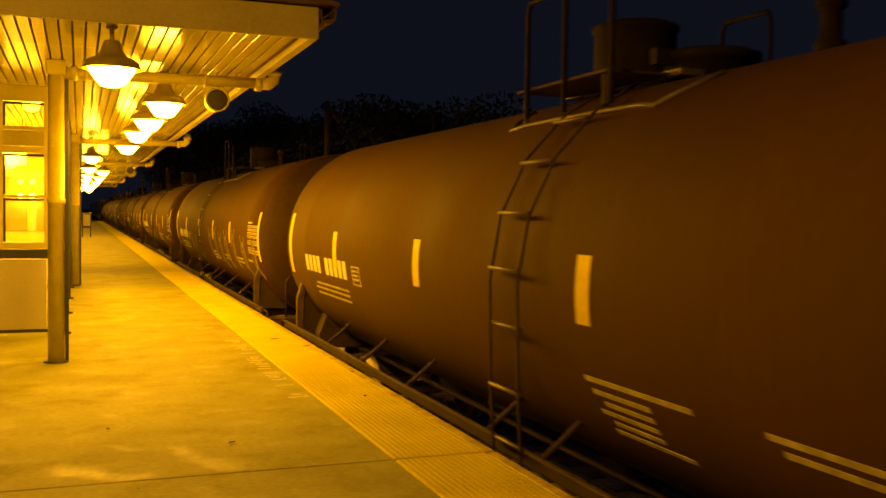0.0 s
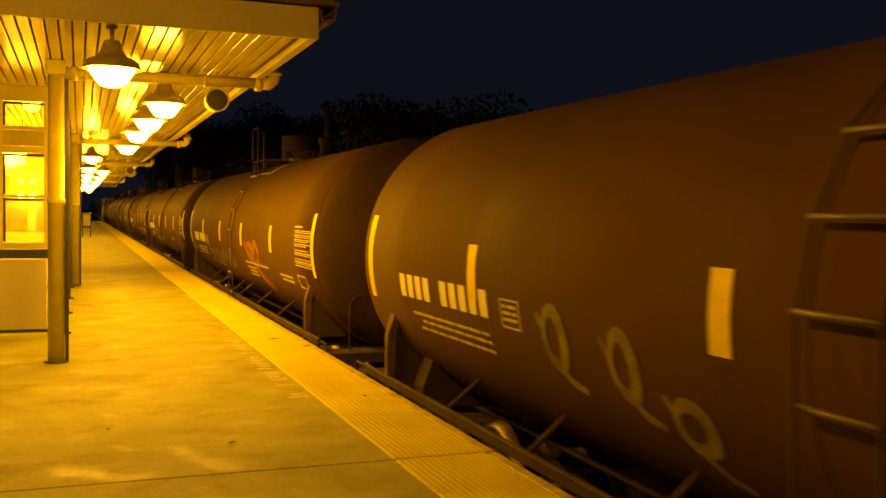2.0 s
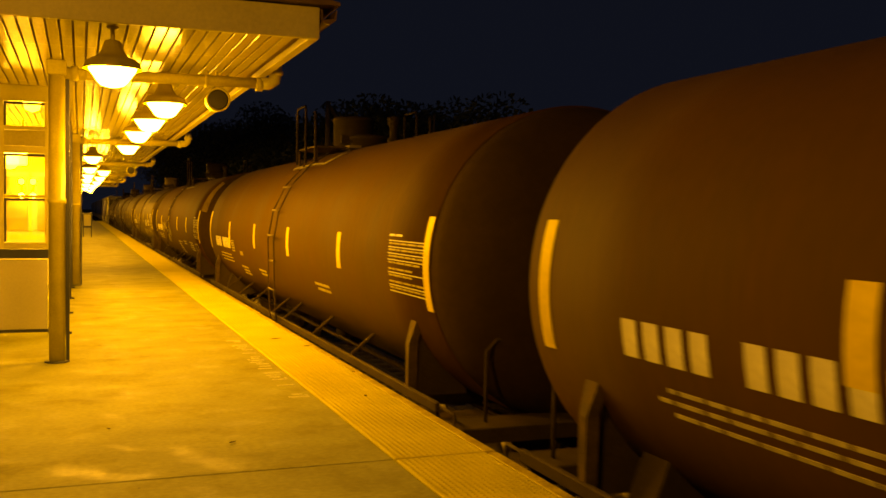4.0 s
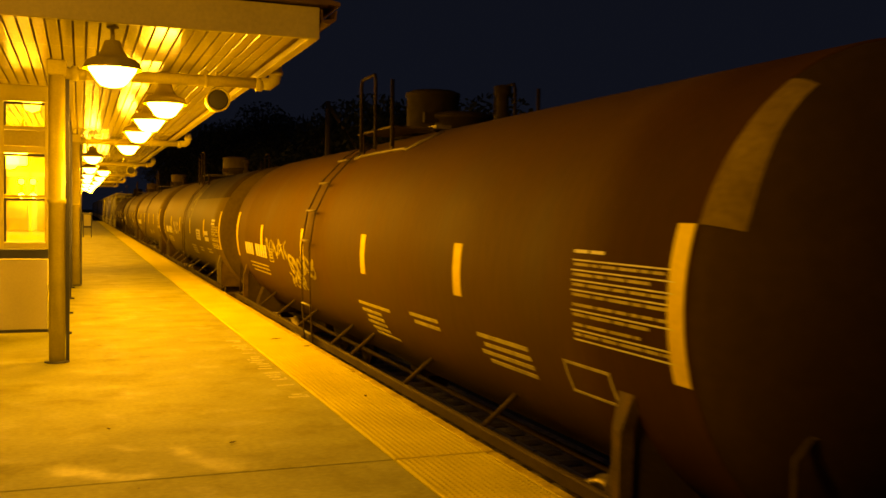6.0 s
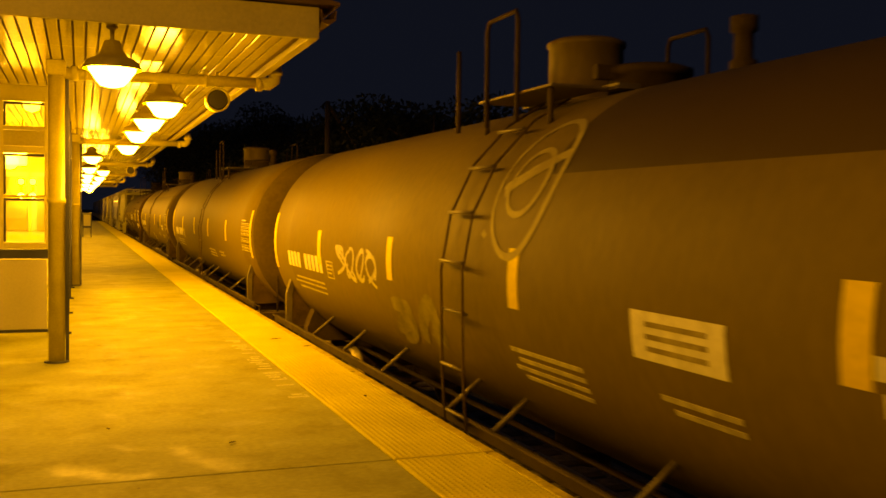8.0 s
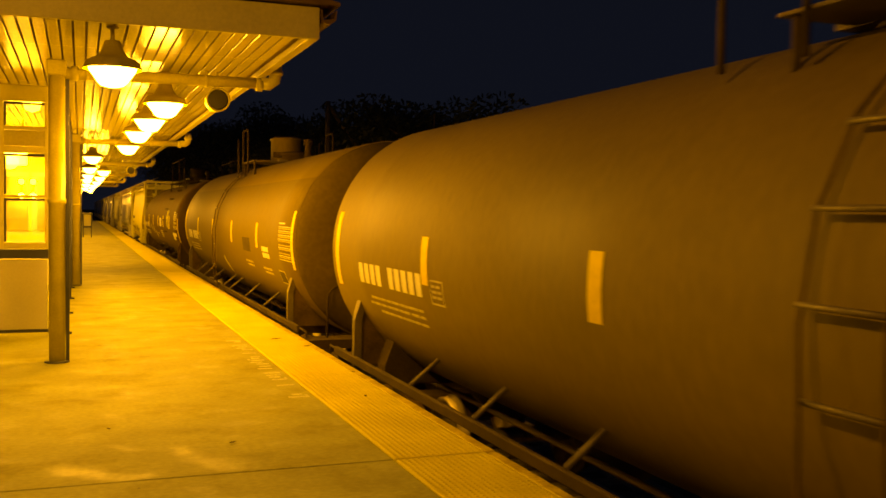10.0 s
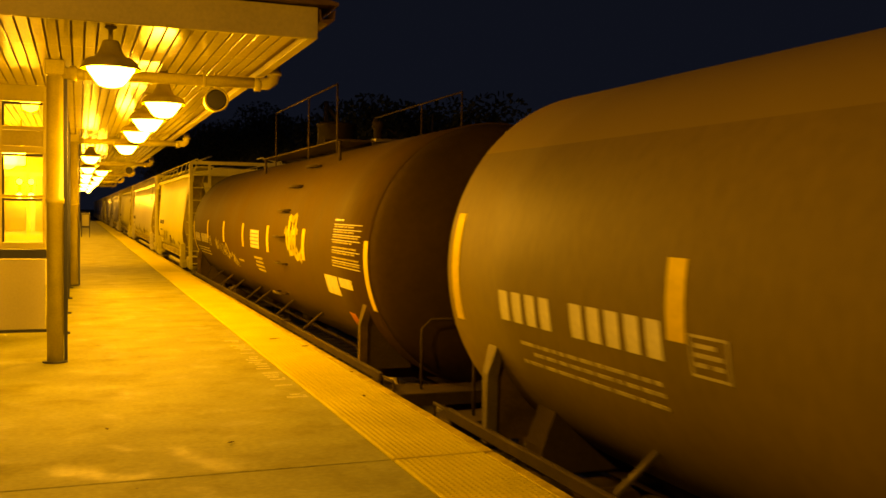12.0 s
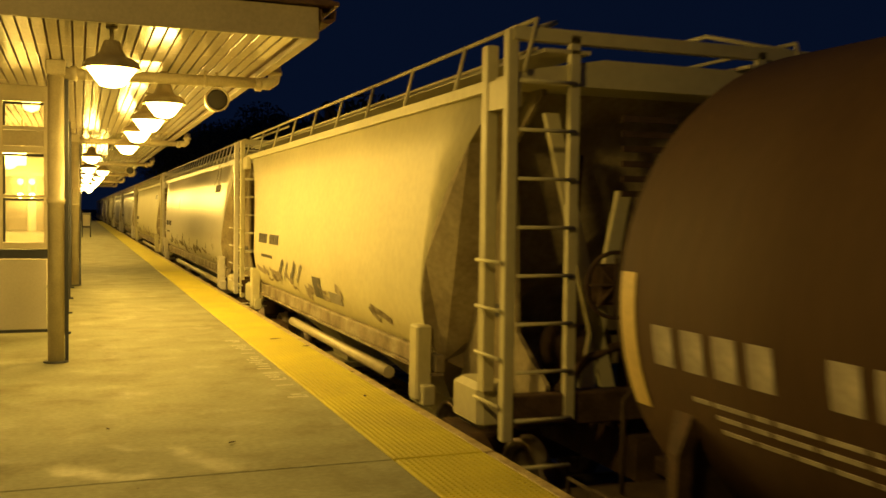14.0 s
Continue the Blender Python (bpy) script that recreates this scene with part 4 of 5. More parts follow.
    lines(rules, da - 0.45, da, dh + 0.03, dh + 0.075, 1, rng, 0)
    tagged(part("ruled_stencil", rules, M_WHITE, c, "thin pale rules of a data stencil"), kind="stuff")
    tagged(part("data_stencil", b, M_DATA, c, "rows of small pale stencilled writing"), kind="stuff")
    b = BM()
    for y0, y1, h, n in belly:
        for k in range(n):
            patch(b, y1, y0 - 0.1 * (k % 2), h - 0.075 * k - 0.035, h - 0.075 * k, 0.004, 1)
    if belly:
        tagged(part("belly_stencil", b, M_STENCILGREY, c), kind="stuff")
    else:
        b.free()
    # lettering plate rows on the leading head
    for z, w in ((0.42, 0.34), (0.27, 0.24), (0.16, 0.24)):
        b = BM()
        r = math.hypot(0.2, z + 0.08)
        yh = -hc - 0.6 * math.sqrt(1 - (r / R_TANK) ** 2)
        box(b, -0.2 - w, -0.2 + w, yh - 0.012, yh + 0.06, Z_TANK + z + 0.05, Z_TANK + z + 0.12)
        part("head_bar", b, M_STENCILGREY, c)
    for name, mat, items in graffiti:
        for (ga, gb, h, tall, count, w, turns) in items:
            for k in range(count):
                y = ga + (gb - ga) * (k + 0.5) / count
                g = BM()
                for _ in range(turns):
                    stroke(g, curl(rng, y, h + rng.uniform(-0.05, 0.05), abs(gb - ga) / count * 0.85, tall), w)
                part("graffiti", g, mat, c, name)
    for (mat, y0, y1, h0, h1, lab) in extras:
        g = BM()
        patch(g, min(y0, y1), max(y0, y1), min(h0, h1), max(h0, h1), 0.0045, 4)
        part("placard", g, mat, c, lab)
    return c


def outline(g, y0, y1, h0, h1, w=0.02):
    """A thin painted frame on the shell."""
    patch(g, y0, y1, h1 - w, h1, 0.0045, 1)
    patch(g, y0, y1, h0, h0 + w, 0.0045, 1)
    patch(g, y0, y0 + w, h0, h1, 0.0045, 3)
    patch(g, y1 - w, y1, h0, h1, 0.0045, 3)


def loop_shape(g, y, h, ry, rh, w, a0=0.0, a1=6.3, lift=0.006):
    stroke(g, [(y + ry * math.cos(a0 + (a1 - a0) * i / 28), h + rh * math.sin(a0 + (a1 - a0) * i / 28)) for i in range(29)], w, lift)


CARS = []
BLACK_LABEL = "black tank car with pale reflective strips and white stencils"
CARS.append(tank_car(-0.75, 14.45, M_BLACK, BLACK_LABEL, tail=0.42, dark=True, strips=(-4.6, -1.58, 1.6, 4.66), belly=[(-1.45, -2.6, -0.56, 1), (-1.5, -2.15, -0.65, 4), (-1.55, -2.4, -0.95, 1), (-3.2, -3.95, -0.55, 2), (-4.8, -5.6, -0.55, 2)]))

car = tank_car(17.05, 32.1, M_BLACK, "black tank car with faded green graffiti along its flank", dark=True, tail=0.22, climb=0.52, strips=(-4.15, -1.45, 1.38, 4.57), belly=[(-4.7, -5.55, -0.48, 2), (-6.2, -6.7, -0.46, 1), (-3.0, -3.7, -0.5, 2), (-1.0, -1.9, -0.5, 3)])
for y, hh, ry, rh in ((3.2, -0.36, 0.14, 0.2), (2.35, -0.42, 0.13, 0.2), (1.75, -0.68, 0.16, 0.14)):
    g = BM()
    loop_shape(g, y, hh, ry, rh, 0.055)
    stroke(g, [(y + 0.22, hh + 0.16), (y + 0.1, hh - 0.12), (y - 0.12, hh - 0.3), (y - 0.3, hh - 0.34)], 0.04)
    part("graffiti", g, M_G_GREEN, car, "faded pale green graffiti loop")
for k, y in enumerate((-0.85, -1.75, -2.6, -3.5, -4.6, -5.8, -7.0)):
    g = BM()
    hh = -0.36 + 0.07 * math.sin(k * 2.1)
    loop_shape(g, y, hh, 0.19, 0.24, 0.06)
    stroke(g, [(y + 0.13, hh + 0.2), (y + 0.2, hh + 0.36), (y + 0.24, hh + 0.4)], 0.045)
    stroke(g, [(y - 0.13, hh + 0.2), (y - 0.2, hh + 0.34), (y - 0.26, hh + 0.38)], 0.045)
    stroke(g, [(y + 0.05, hh + 0.12), (y - 0.03, hh - 0.1), (y - 0.16, hh - 0.3), (y - 0.45, hh - 0.42)], 0.06)
    part("graffiti", g, M_G_GREEN, car, "faded pale green graffiti figure")
CARS.append(car)

car = tank_car(34.9, 50.0, M_BLACK, "black tank car with orange and pale graffiti low on its flank", dark=True, tail=0.18,
               belly=[(-1.6, -4.0, -0.5, 1), (-1.7, -2.6, -0.6, 3), (-5.0, -5.95, -0.54, 2)],
               graffiti=[("faded pale graffiti", M_G_GREEN, [(3.9, -0.1, -0.62, 0.36, 8, 0.035, 2)])])
for pts, w in (([(-1.9, -0.1), (-2.1, -0.3), (-2.35, -0.42), (-2.6, -0.35), (-2.9, -0.15), (-3.05, -0.1)], 0.1), ([(-3.05, -0.1), (-3.3, -0.25), (-3.2, -0.45), (-2.9, -0.5)], 0.1), ([(-2.5, -0.2), (-2.7, -0.5), (-2.95, -0.7), (-3.35, -0.85), (-3.7, -0.95)], 0.12), ([(-2.2, -0.15), (-2.6, -0.18), (-2.95, -0.3)], 0.08)):
    g = BM()
    stroke(g, pts, w)
    part("graffiti", g, M_G_ORANGE, car, "faded orange graffiti stroke")
g = BM()
outline(g, -6.95, -6.4, -0.68, -0.47)
part("painted_box", g, M_STENCILGREY, car)
CARS.append(car)

CARS.append(tank_car(52.4, 67.7, M_BLACK, "black tank car with a small white tag", dark=True, tail=0.02, strips=(-4.57, -1.48, 1.52, 4.58), belly=[(3.76, 3.0, -0.66, 3), (1.6, 0.9, -0.6, 2), (-3.0, -3.8, -0.5, 2)],
                     extras=[(M_G_WHITE, 3.38, 3.06, -0.34, -0.42, "small white sprayed tag")]))

car = tank_car(70.55, 85.65, M_BLACK, "black tank car with small white graffiti scribbles beside its strips", dark=True, tail=0.17, climb=0.9, strips=(-4.5, -1.64, 1.5, 4.74),
               belly=[(-1.15, -2.33, -0.56, 1), (-1.2, -1.92, -0.65, 4), (-1.3, -2.15, -0.95, 1), (-3.04, -3.83, -0.5, 2), (-4.77, -5.71, -0.49, 4)],
               graffiti=[("white scribbled graffiti", M_G_WHITE, [(4.3, 2.6, -0.14, 0.22, 8, 0.022, 2), (2.5, 0.8, -0.34, 0.26, 6, 0.03, 2), (2.65, 1.6, -0.58, 0.16, 4, 0.022, 2)])])
g = BM()
outline(g, -6.86, -6.26, -0.73, -0.49)
part("painted_box", g, M_STENCILGREY, car)
def head_patch(g, y0, h0, h1, deep, n=8):
    """A painted area on a leading head, from its joint at y0 inwards."""
    rows = []
    for k in range(n + 1):
        a = (h0 + (h1 - h0) * k / n) / R_TANK
        row = []
        for m in range(n + 1):
            f = (deep + 0.06 * math.sin(5 * a)) * m / n
            r = (R_TANK - 0.01) * math.cos(f)
            row.append((-r * math.cos(a), y0 - 0.607 * math.sin(f), Z_TANK + r * math.sin(a)))
        rows.append(row)
    loft(g, rows, closed=False, smooth=True)


g = BM()
head_patch(g, -7.73, 0.45, 1.45, 0.34)
part("primer_patch", g, M_PRIMER, car, "pale primer patch on the head")
CARS.append(car)

car = tank_car(88.4, 103.5, M_TWO, "grey tank car with a dark upper half and white placards", climb=-0.38, strips=(-4.7, -1.4, 1.58, 4.64), data=(-6.26, -7.48, 0.09),
               belly=[(-1.2, -2.3, -0.52, 4), (-3.2, -3.9, -0.52, 2), (-4.9, -5.7, -0.5, 2)],
               graffiti=[("faded pale graffiti", M_STENCILGREY, [(3.75, 2.0, -0.14, 0.34, 4, 0.03, 2)]), ("pale green graffiti", M_G_GREEN, [(1.8, 0.3, -0.62, 0.4, 2, 0.11, 2)])])
for y0, y1, h0, h1, n in ((-3.86, -3.0, -0.33, -0.05, 3), (-5.5, -4.8, -0.16, -0.06, 0), (-5.6, -4.85, -0.31, -0.21, 0), (-6.76, -6.22, 0.12, 0.17, 0), (-6.8, -6.25, 0.2, 0.25, 0)):
    g = BM()
    patch(g, y0, y1, h0, h1, 0.0045, 4)
    pl = part("placard", g, M_WHITE, car, "white placard")
    for k in range(n):
        g = BM()
        h = h0 + (h1 - h0) * (k + 1) / (n + 1)
        patch(g, y0 + 0.15, y1 - 0.15, h - 0.015, h + 0.015, 0.007, 1)
        part("placard_bar", g, M_ROADDIRT, pl)
for ry, rh, w in ((0.46, 0.6, 0.035), (0.28, 0.28, 0.03)):
    g = BM()
    loop_shape(g, -1.28, 0.76, ry, rh, w)
    part("painted_ring", g, M_FADEDRING, car, "faded pale painted ring")
g = BM()
stroke(g, [(-0.78, 0.3), (-0.95, 0.7), (-1.3, 0.85), (-1.7, 1.0)], 0.06)
part("painted_stroke", g, M_FADEDRING, car, "faded pale painted stroke")
CARS.append(car)

CARS.append(tank_car(106.1, 121.65, M_GREY, "grey tank car with pale reflective strips and white stencils", marks=(6.9, 4.75), inset=0.03, lip=0.24, belly=[(-1.2, -2.3, -0.5, 3), (-3.0, -3.8, -0.5, 2)]))

car = tank_car(124.4, 139.78, M_SEAMED, "grey tank car with a dark square patch on its flank", climb=0.62, inset=-0.02, lip=0.18, strips=(-4.6, -1.54, 1.53, 4.53), belly=[(-3.0, -3.8, -0.5, 2), (-4.8, -5.6, -0.55, 2)],
               extras=[(M_DARKPATCH, -3.0, -3.83, -0.06, -0.32, "dark repainted patch"), (M_WHITE, -5.08, -5.66, -0.17, -0.25, "white placard"), (M_WHITE, -5.1, -5.69, -0.28, -0.36, "white placard"), (M_DARKPATCH, -6.29, -6.71, -0.54, -0.73, "dark repainted box")])
g = BM()
stroke(g, [(0.26, -0.6), (0.19, -0.72), (0.12, -0.85), (0.05, -0.98)], 0.1)
part("painted_stroke", g, M_WHITE, car, "white painted stroke")
g = BM()
outline(g, -6.73, -6.27, -0.75, -0.52, 0.015)
part("painted_box", g, M_STENCILGREY, car)
CARS.append(car)

car = tank_car(142.3, 159.3, M_SOOT, "long black tank car with graffiti and a long top walkway", dark=True, long_walk=True, climb=-3.68, inset=-0.15,
               strips=(-5.2, -2.48, 0.1, 2.7, 5.42), ends=(-0.63, 0.16), marks=(8.15, 5.5), data=(-6.85, -8.1, 0.33), belly=[(1.0, 0.4, -0.5, 1), (-1.0, -1.8, -0.35, 4)],
               extras=[(M_WHITE, -6.34, -6.97, -0.33, -0.58, "pale placard"), (M_WHITE, -7.06, -7.63, -0.33, -0.45, "pale placard"), (M_RED, -6.97, -7.24, -0.8, -1.28, "red placard")])
for pts, w in (([(-3.88, 0.17), (-4.05, 0.16), (-4.25, 0.14)], 0.05), ([(-3.95, 0.24), (-4.1, 0.02), (-4.2, -0.1)], 0.05),
               ([(-4.1, 0.42), (-4.18, 0.2), (-4.28, -0.06), (-4.34, -0.18)], 0.075), ([(-4.1, 0.4), (-4.35, 0.36), (-4.58, 0.43)], 0.05),
               ([(-4.36, 0.4), (-4.42, 0.12), (-4.5, -0.12)], 0.085), ([(-4.58, 0.43), (-4.62, 0.2), (-4.66, -0.02), (-4.7, -0.17)], 0.075),
               ([(-4.5, 0.16), (-4.68, 0.2), (-4.82, 0.17)], 0.05), ([(-4.3, 0.05), (-4.5, 0.0), (-4.62, 0.06)], 0.06),
               ([(-4.34, -0.16), (-4.6, -0.12), (-4.8, -0.2), (-5.0, -0.16), (-5.12, -0.06)], 0.05), ([(-4.78, -0.06), (-4.9, -0.16), (-5.1, -0.24)], 0.045)):
    g = BM()
    stroke(g, pts, w)
    part("graffiti", g, M_G_YELLOW, car, "yellow sprayed graffiti stroke")
# a loose white tag: crossed strokes, then four open letters
for pts in ([(4.1, -0.2), (3.9, -0.42)], [(3.96, -0.17), (3.76, -0.4)], [(4.1, -0.3), (3.7, -0.26)], [(4.02, -0.38), (3.64, -0.36)],
            [(3.6, -0.2), (3.5, -0.46), (3.36, -0.3), (3.24, -0.5), (3.1, -0.24)], [(3.0, -0.26), (2.92, -0.52)], [(2.78, -0.28), (2.68, -0.54)], [(2.98, -0.4), (2.7, -0.42)],
            [(2.5, -0.24), (2.58, -0.42), (2.46, -0.56), (2.24, -0.5)], [(2.5, -0.24), (2.3, -0.3), (2.22, -0.46)],
            [(2.2, -0.42), (1.98, -0.5)], [(1.9, -0.46), (1.7, -0.42), (1.62, -0.52), (1.78, -0.58), (1.6, -0.66), (1.42, -0.6)], [(1.7, -0.5), (1.5, -0.46), (1.36, -0.54), (1.44, -0.64), (1.3, -0.68)],
            [(1.86, -0.6), (1.62, -0.54), (1.4, -0.56), (1.2, -0.62)], [(1.55, -0.44), (1.48, -0.6), (1.3, -0.56)]):
    g = BM()
    stroke(g, pts, 0.042)
    part("graffiti", g, M_G_WHITE, car, "white sprayed graffiti stroke")
g = BM()
patch(g, -1.65, -0.8, -0.19, 0.13, 0.0045, 4)
pl = part("placard", g, M_WHITE, car, "white placard with rows of writing")
for k in range(4):
    g = BM()
    patch(g, -1.6, -0.85, -0.135 + 0.064 * k, -0.12 + 0.064 * k, 0.007, 1)
    part("placard_bar", g, M_GRIME, pl)
CARS.append(car)


def hopper(s0, s1, paint, label, bays, caged):
    """A covered hopper between corner posts at s0 and s1 along the train."""
    half, mid = (s1 - s0) / 2, (s0 + s1) / 2
    rng = random.Random(int(mid * 10))
    c = root("covered_hopper_car", (TRACK, mid, RAIL_Z), label, "hopper car", "hopper cars of the train")
    eb = half - 1.85          # the curved sides end here
    # cross-section of the bulging body
    prof = [(1.0, 1.40), (1.22, 1.5), (1.36, 1.65), (1.44, 1.9), (1.47, 2.15), (1.455, 2.45), (1.42, 2.8), (1.38, 3.15), (1.33, 3.5), (1.28, 3.9), (1.2, 3.92)]
    def body(b):
        ring = lambda y, f: [(-x * f, y, z) for x, z in prof] + [(x * f, y, z) for x, z in reversed(prof)]
        def tip(e):
            # the sides reach further out towards the roof, along the slope of the end
            grow = lambda z: eb + (half - 0.6 - eb) * max(0.0, (z - 1.9) / 1.95) ** 2.3
            return [(-x, e * grow(z), z) for x, z in prof] + [(x, e * grow(z), z) for x, z in reversed(prof)]
        loft(b, [tip(-1), ring(-eb + 0.04, 1.0), ring(-eb * 0.33, 1.0), ring(eb * 0.33, 1.0), ring(eb - 0.04, 1.0), tip(1)])
        for f in b.faces:
            if len(f.verts) == 4:
                f.smooth = True
            else:
                f.material_index = 1
    hull = part("body", shared(("hopper_body", round(half, 1), paint.name), body, paint), None, c)
    if len(hull.data.materials) == 1:
        hull.data.materials.append(M_ENDSHADE)
    def roof(b):
        o = [(-1.26, 3.9), (-1.34, 3.9), (-1.34, 3.99), (-0.6, 4.12), (0.6, 4.12), (1.34, 3.99), (1.34, 3.9), (1.26, 3.9)]
        loft(b, [[(x, y, z) for x, z in o] for y in (-half + 0.05, half - 0.05)])
    part("roof", shared(("hopper_roof", round(half, 1), paint.name), roof, paint), None, c)
    for k in range(bays * 2):
        y = -eb + 2 * eb * (k + 0.5) / (bays * 2)
        part("roof_hatch", shared(("roof_hatch", paint.name), lambda b: lathe(b, [(0.38, 0), (0.38, 0.1), (0.42, 0.11), (0.42, 0.15), (0.01, 0.2)], (0, 0, 0), "z", 18), paint), None, c, at=(0, y, 4.10))
    for s in (-1, 1):
        def sill(b, s=s):
            box(b, s * 1.30 - 0.05, s * 1.30 + 0.05, -eb - 0.1, eb + 0.1, 1.40, 1.57, 0.012)
            box(b, s * 1.33 - 0.06, s * 1.33 + 0.06, -eb - 0.1, eb + 0.1, 1.375, 1.40)
        part("side_sill", shared(("side_sill", s, round(half, 1)), sill, M_SILL), None, c)
        def rail(b, s=s):
            x = s * 1.22
            tube(b, [(x, -half, 4.38), (x, half, 4.38)], 0.019, 6)
            tube(b, [(x, -half, 4.16), (x, half, 4.16)], 0.015, 6)
            n = int(half * 2 / (0.62 if caged else 1.3))
            for k in range(n + 1):
                y = -half + 2 * half * k / n
                tube(b, [(x + s * 0.1, y, 3.98), (x, y, 4.38)], 0.018, 6)
        part("roof_railing", shared(("roof_railing", s, round(half, 1), paint.name, caged), rail, paint), None, c)
    def board(b):
        box(b, -1.15, -0.75, -half, half, 4.14, 4.17)
        box(b, 0.75, 1.15, -half, half, 4.14, 4.17)
    part("running_board", shared(("running_board", round(half, 1), paint.name), board, paint), None, c)
    for e in (-1, 1):
        for s in (-1, 1):
            def shear(b, s=s):
                prism(b, [(e * (half - 0.15), 1.3), (e * (half - 0.15), 1.55), (e * (half - 0.7), 1.9), (e * (half - 0.8), 3.5), (e * (half - 0.3), 3.85), (e * (half - 0.3), 3.95), (e * (eb - 0.05), 3.95), (e * (eb - 0.05), 1.3)], s * 1.0 - 0.02, s * 1.0 + 0.02)
            part("end_plate", shared(("end_plate", e, s, round(half, 1)), shear, M_ENDSHADE), None, c, "grimy end plate with shade in its colour")
            def slot(b, s=s):
                box(b, s * 1.022 - 0.012, s * 1.022 + 0.012, e * (half - 1.1) - 0.24, e * (half - 1.1) + 0.24, 2.0, 2.11)
            part("end_slot", shared(("end_slot", e, s, round(half, 1)), slot, M_GRIME), None, c, "dark slot in the end plate")
        def under(b):
            box(b, -1.42, 1.42, e * (half - 0.1) - 0.07, e * (half - 0.1) + 0.07, 1.25, 1.5, 0.01)
            box(b, -0.25, 0.25, min(e * half, e * (eb - 1.5)), max(e * half, e * (eb - 1.5)), 0.75, 1.1)
            box(b, -0.14, 0.14, e * (half - 0.4) - 0.12, e * (half - 0.4) + 0.12, 1.1, 2.2)
            tube(b, [(-1.1, e * (half - 0.35), 1.2), (-0.6, e * (half - 0.2), 1.75), (0.3, e * (half - 0.3), 2.0)], 0.04, 6)
            tube(b, [(-0.7, e * (half - 0.5), 1.3), (-0.62, e * (half - 0.45), 2.6), (-0.5, e * (half - 0.6), 3.4)], 0.03, 6)
            lathe(b, [(0.06, -0.3), (0.2, -0.25), (0.2, 0.25), (0.06, 0.3)], (-0.45, e * (half - 0.7), 1.75), "x", 12)
        part("end_sill", shared(("end_sill", e, round(half, 1)), under, M_RUSTY), None, c, "dark grimy end sill and brake rigging")
        def slope(b):
            rings = [[(-1.0, e * (eb + 0.1), 1.75), (1.0, e * (eb + 0.1), 1.75), (1.18, e * (half - 0.75), 3.88), (-1.18, e * (half - 0.75), 3.88)]]
            rings.append([(x, y - e * 0.03, z) for x, y, z in rings[0]])
            loft(b, rings)
        part("slope_sheet", shared(("slope_sheet", e, round(half, 1)), slope, M_ENDSHADE), None, c, "grimy sloping end sheet with shade in its colour")
        for s in (-1, 1):
            def brace(b, s=s):
                for (xa, za), (xb, zb) in (((0.98, 3.7), (0.42, 1.5)), ((0.3, 3.1), (0.62, 1.5))):
                    y = e * (half - 0.22)
                    loft(b, [[(s * (xa - 0.06), y - 0.03, za), (s * (xa + 0.06), y - 0.03, za), (s * (xb + 0.06), y - 0.03, zb), (s * (xb - 0.06), y - 0.03, zb)],
                             [(s * (xa - 0.06), y + 0.03, za), (s * (xa + 0.06), y + 0.03, za), (s * (xb + 0.06), y + 0.03, zb), (s * (xb - 0.06), y + 0.03, zb)]])
            part("end_brace", shared(("end_brace", s, e, round(half, 1), paint.name), brace, paint), None, c, "pale slanting end brace")
        if e < 0:
            def brake_wheel(b):
                pts = [(0.26 * math.cos(k * math.pi / 12), 0, 0.26 * math.sin(k * math.pi / 12)) for k in range(25)]
                tube(b, pts, 0.018, 6)
                for k in range(4):
                    a = k * math.pi / 4
                    tube(b, [(0.26 * math.cos(a), 0, 0.26 * math.sin(a)), (-0.26 * math.cos(a), 0, -0.26 * math.sin(a))], 0.012, 5)
                box(b, -0.12, 0.12, 0.02, 0.2, -0.16, 0.16, 0.02)
            part("brake_wheel", shared("brake_wheel", brake_wheel, M_RUSTY), None, c, "rusty hand brake wheel", at=(-0.5, -half - 0.02, 2.35))
            def louvre(b):
                for k in range(6):
                    box(b, -0.25, 0.25, -0.03, 0.0, 0.12 * k, 0.12 * k + 0.05)
            part("tread_plate", shared("tread_plate", louvre, M_RUSTY), None, c, "dark slatted tread", at=(-0.15, -half + 0.1, 3.05))
        for s in (-1, 1):
            def post(b, s=s):
                box(b, s * 1.40 - 0.045, s * 1.40 + 0.045, e * (half - 0.06) - 0.045, e * (half - 0.06) + 0.045, 1.15, 4.3, 0.008)
                if e < 0 and not caged:
                    box(b, s * 1.36 - 0.05, s * 1.36 + 0.05, e * (half - 0.55) - 0.06, e * (half - 0.55) + 0.06, 1.45, 4.25, 0.008)
                box(b, s * 1.36 - 0.04, s * 1.36 + 0.04, e * (half - 0.3) - 0.26, e * (half - 0.3) + 0.26, 3.72, 3.95)
                box(b, s * 0.88 - 0.04, s * 0.88 + 0.04, e * (half - 0.03) - 0.03, e * (half - 0.03) + 0.03, 1.3, 4.28)
                box(b, min(0, s * 1.40), max(0, s * 1.40), e * (half - 0.05) - 0.05, e * (half - 0.05) + 0.05, 4.22, 4.32)
                tube(b, [(s * 1.2, e * (half - 0.05), 4.32), (s * 0.75, e * (half - 0.6), 4.5), (s * 0.75, e * (half - 1.4), 4.5)], 0.022, 6)
            part("corner_post", shared(("corner_post", s, e, round(half, 1), paint.name, caged), post, paint), None, c)
            for k in range(9):
                z = 0.95 + 0.37 * k
                part("end_rung", shared(("end_rung", paint.name), lambda b: tube(b, [(-0.24, 0, 0), (0.24, 0, 0)], 0.016, 6), paint), None, c, at=(s * 1.12, e * (half + 0.02), z))
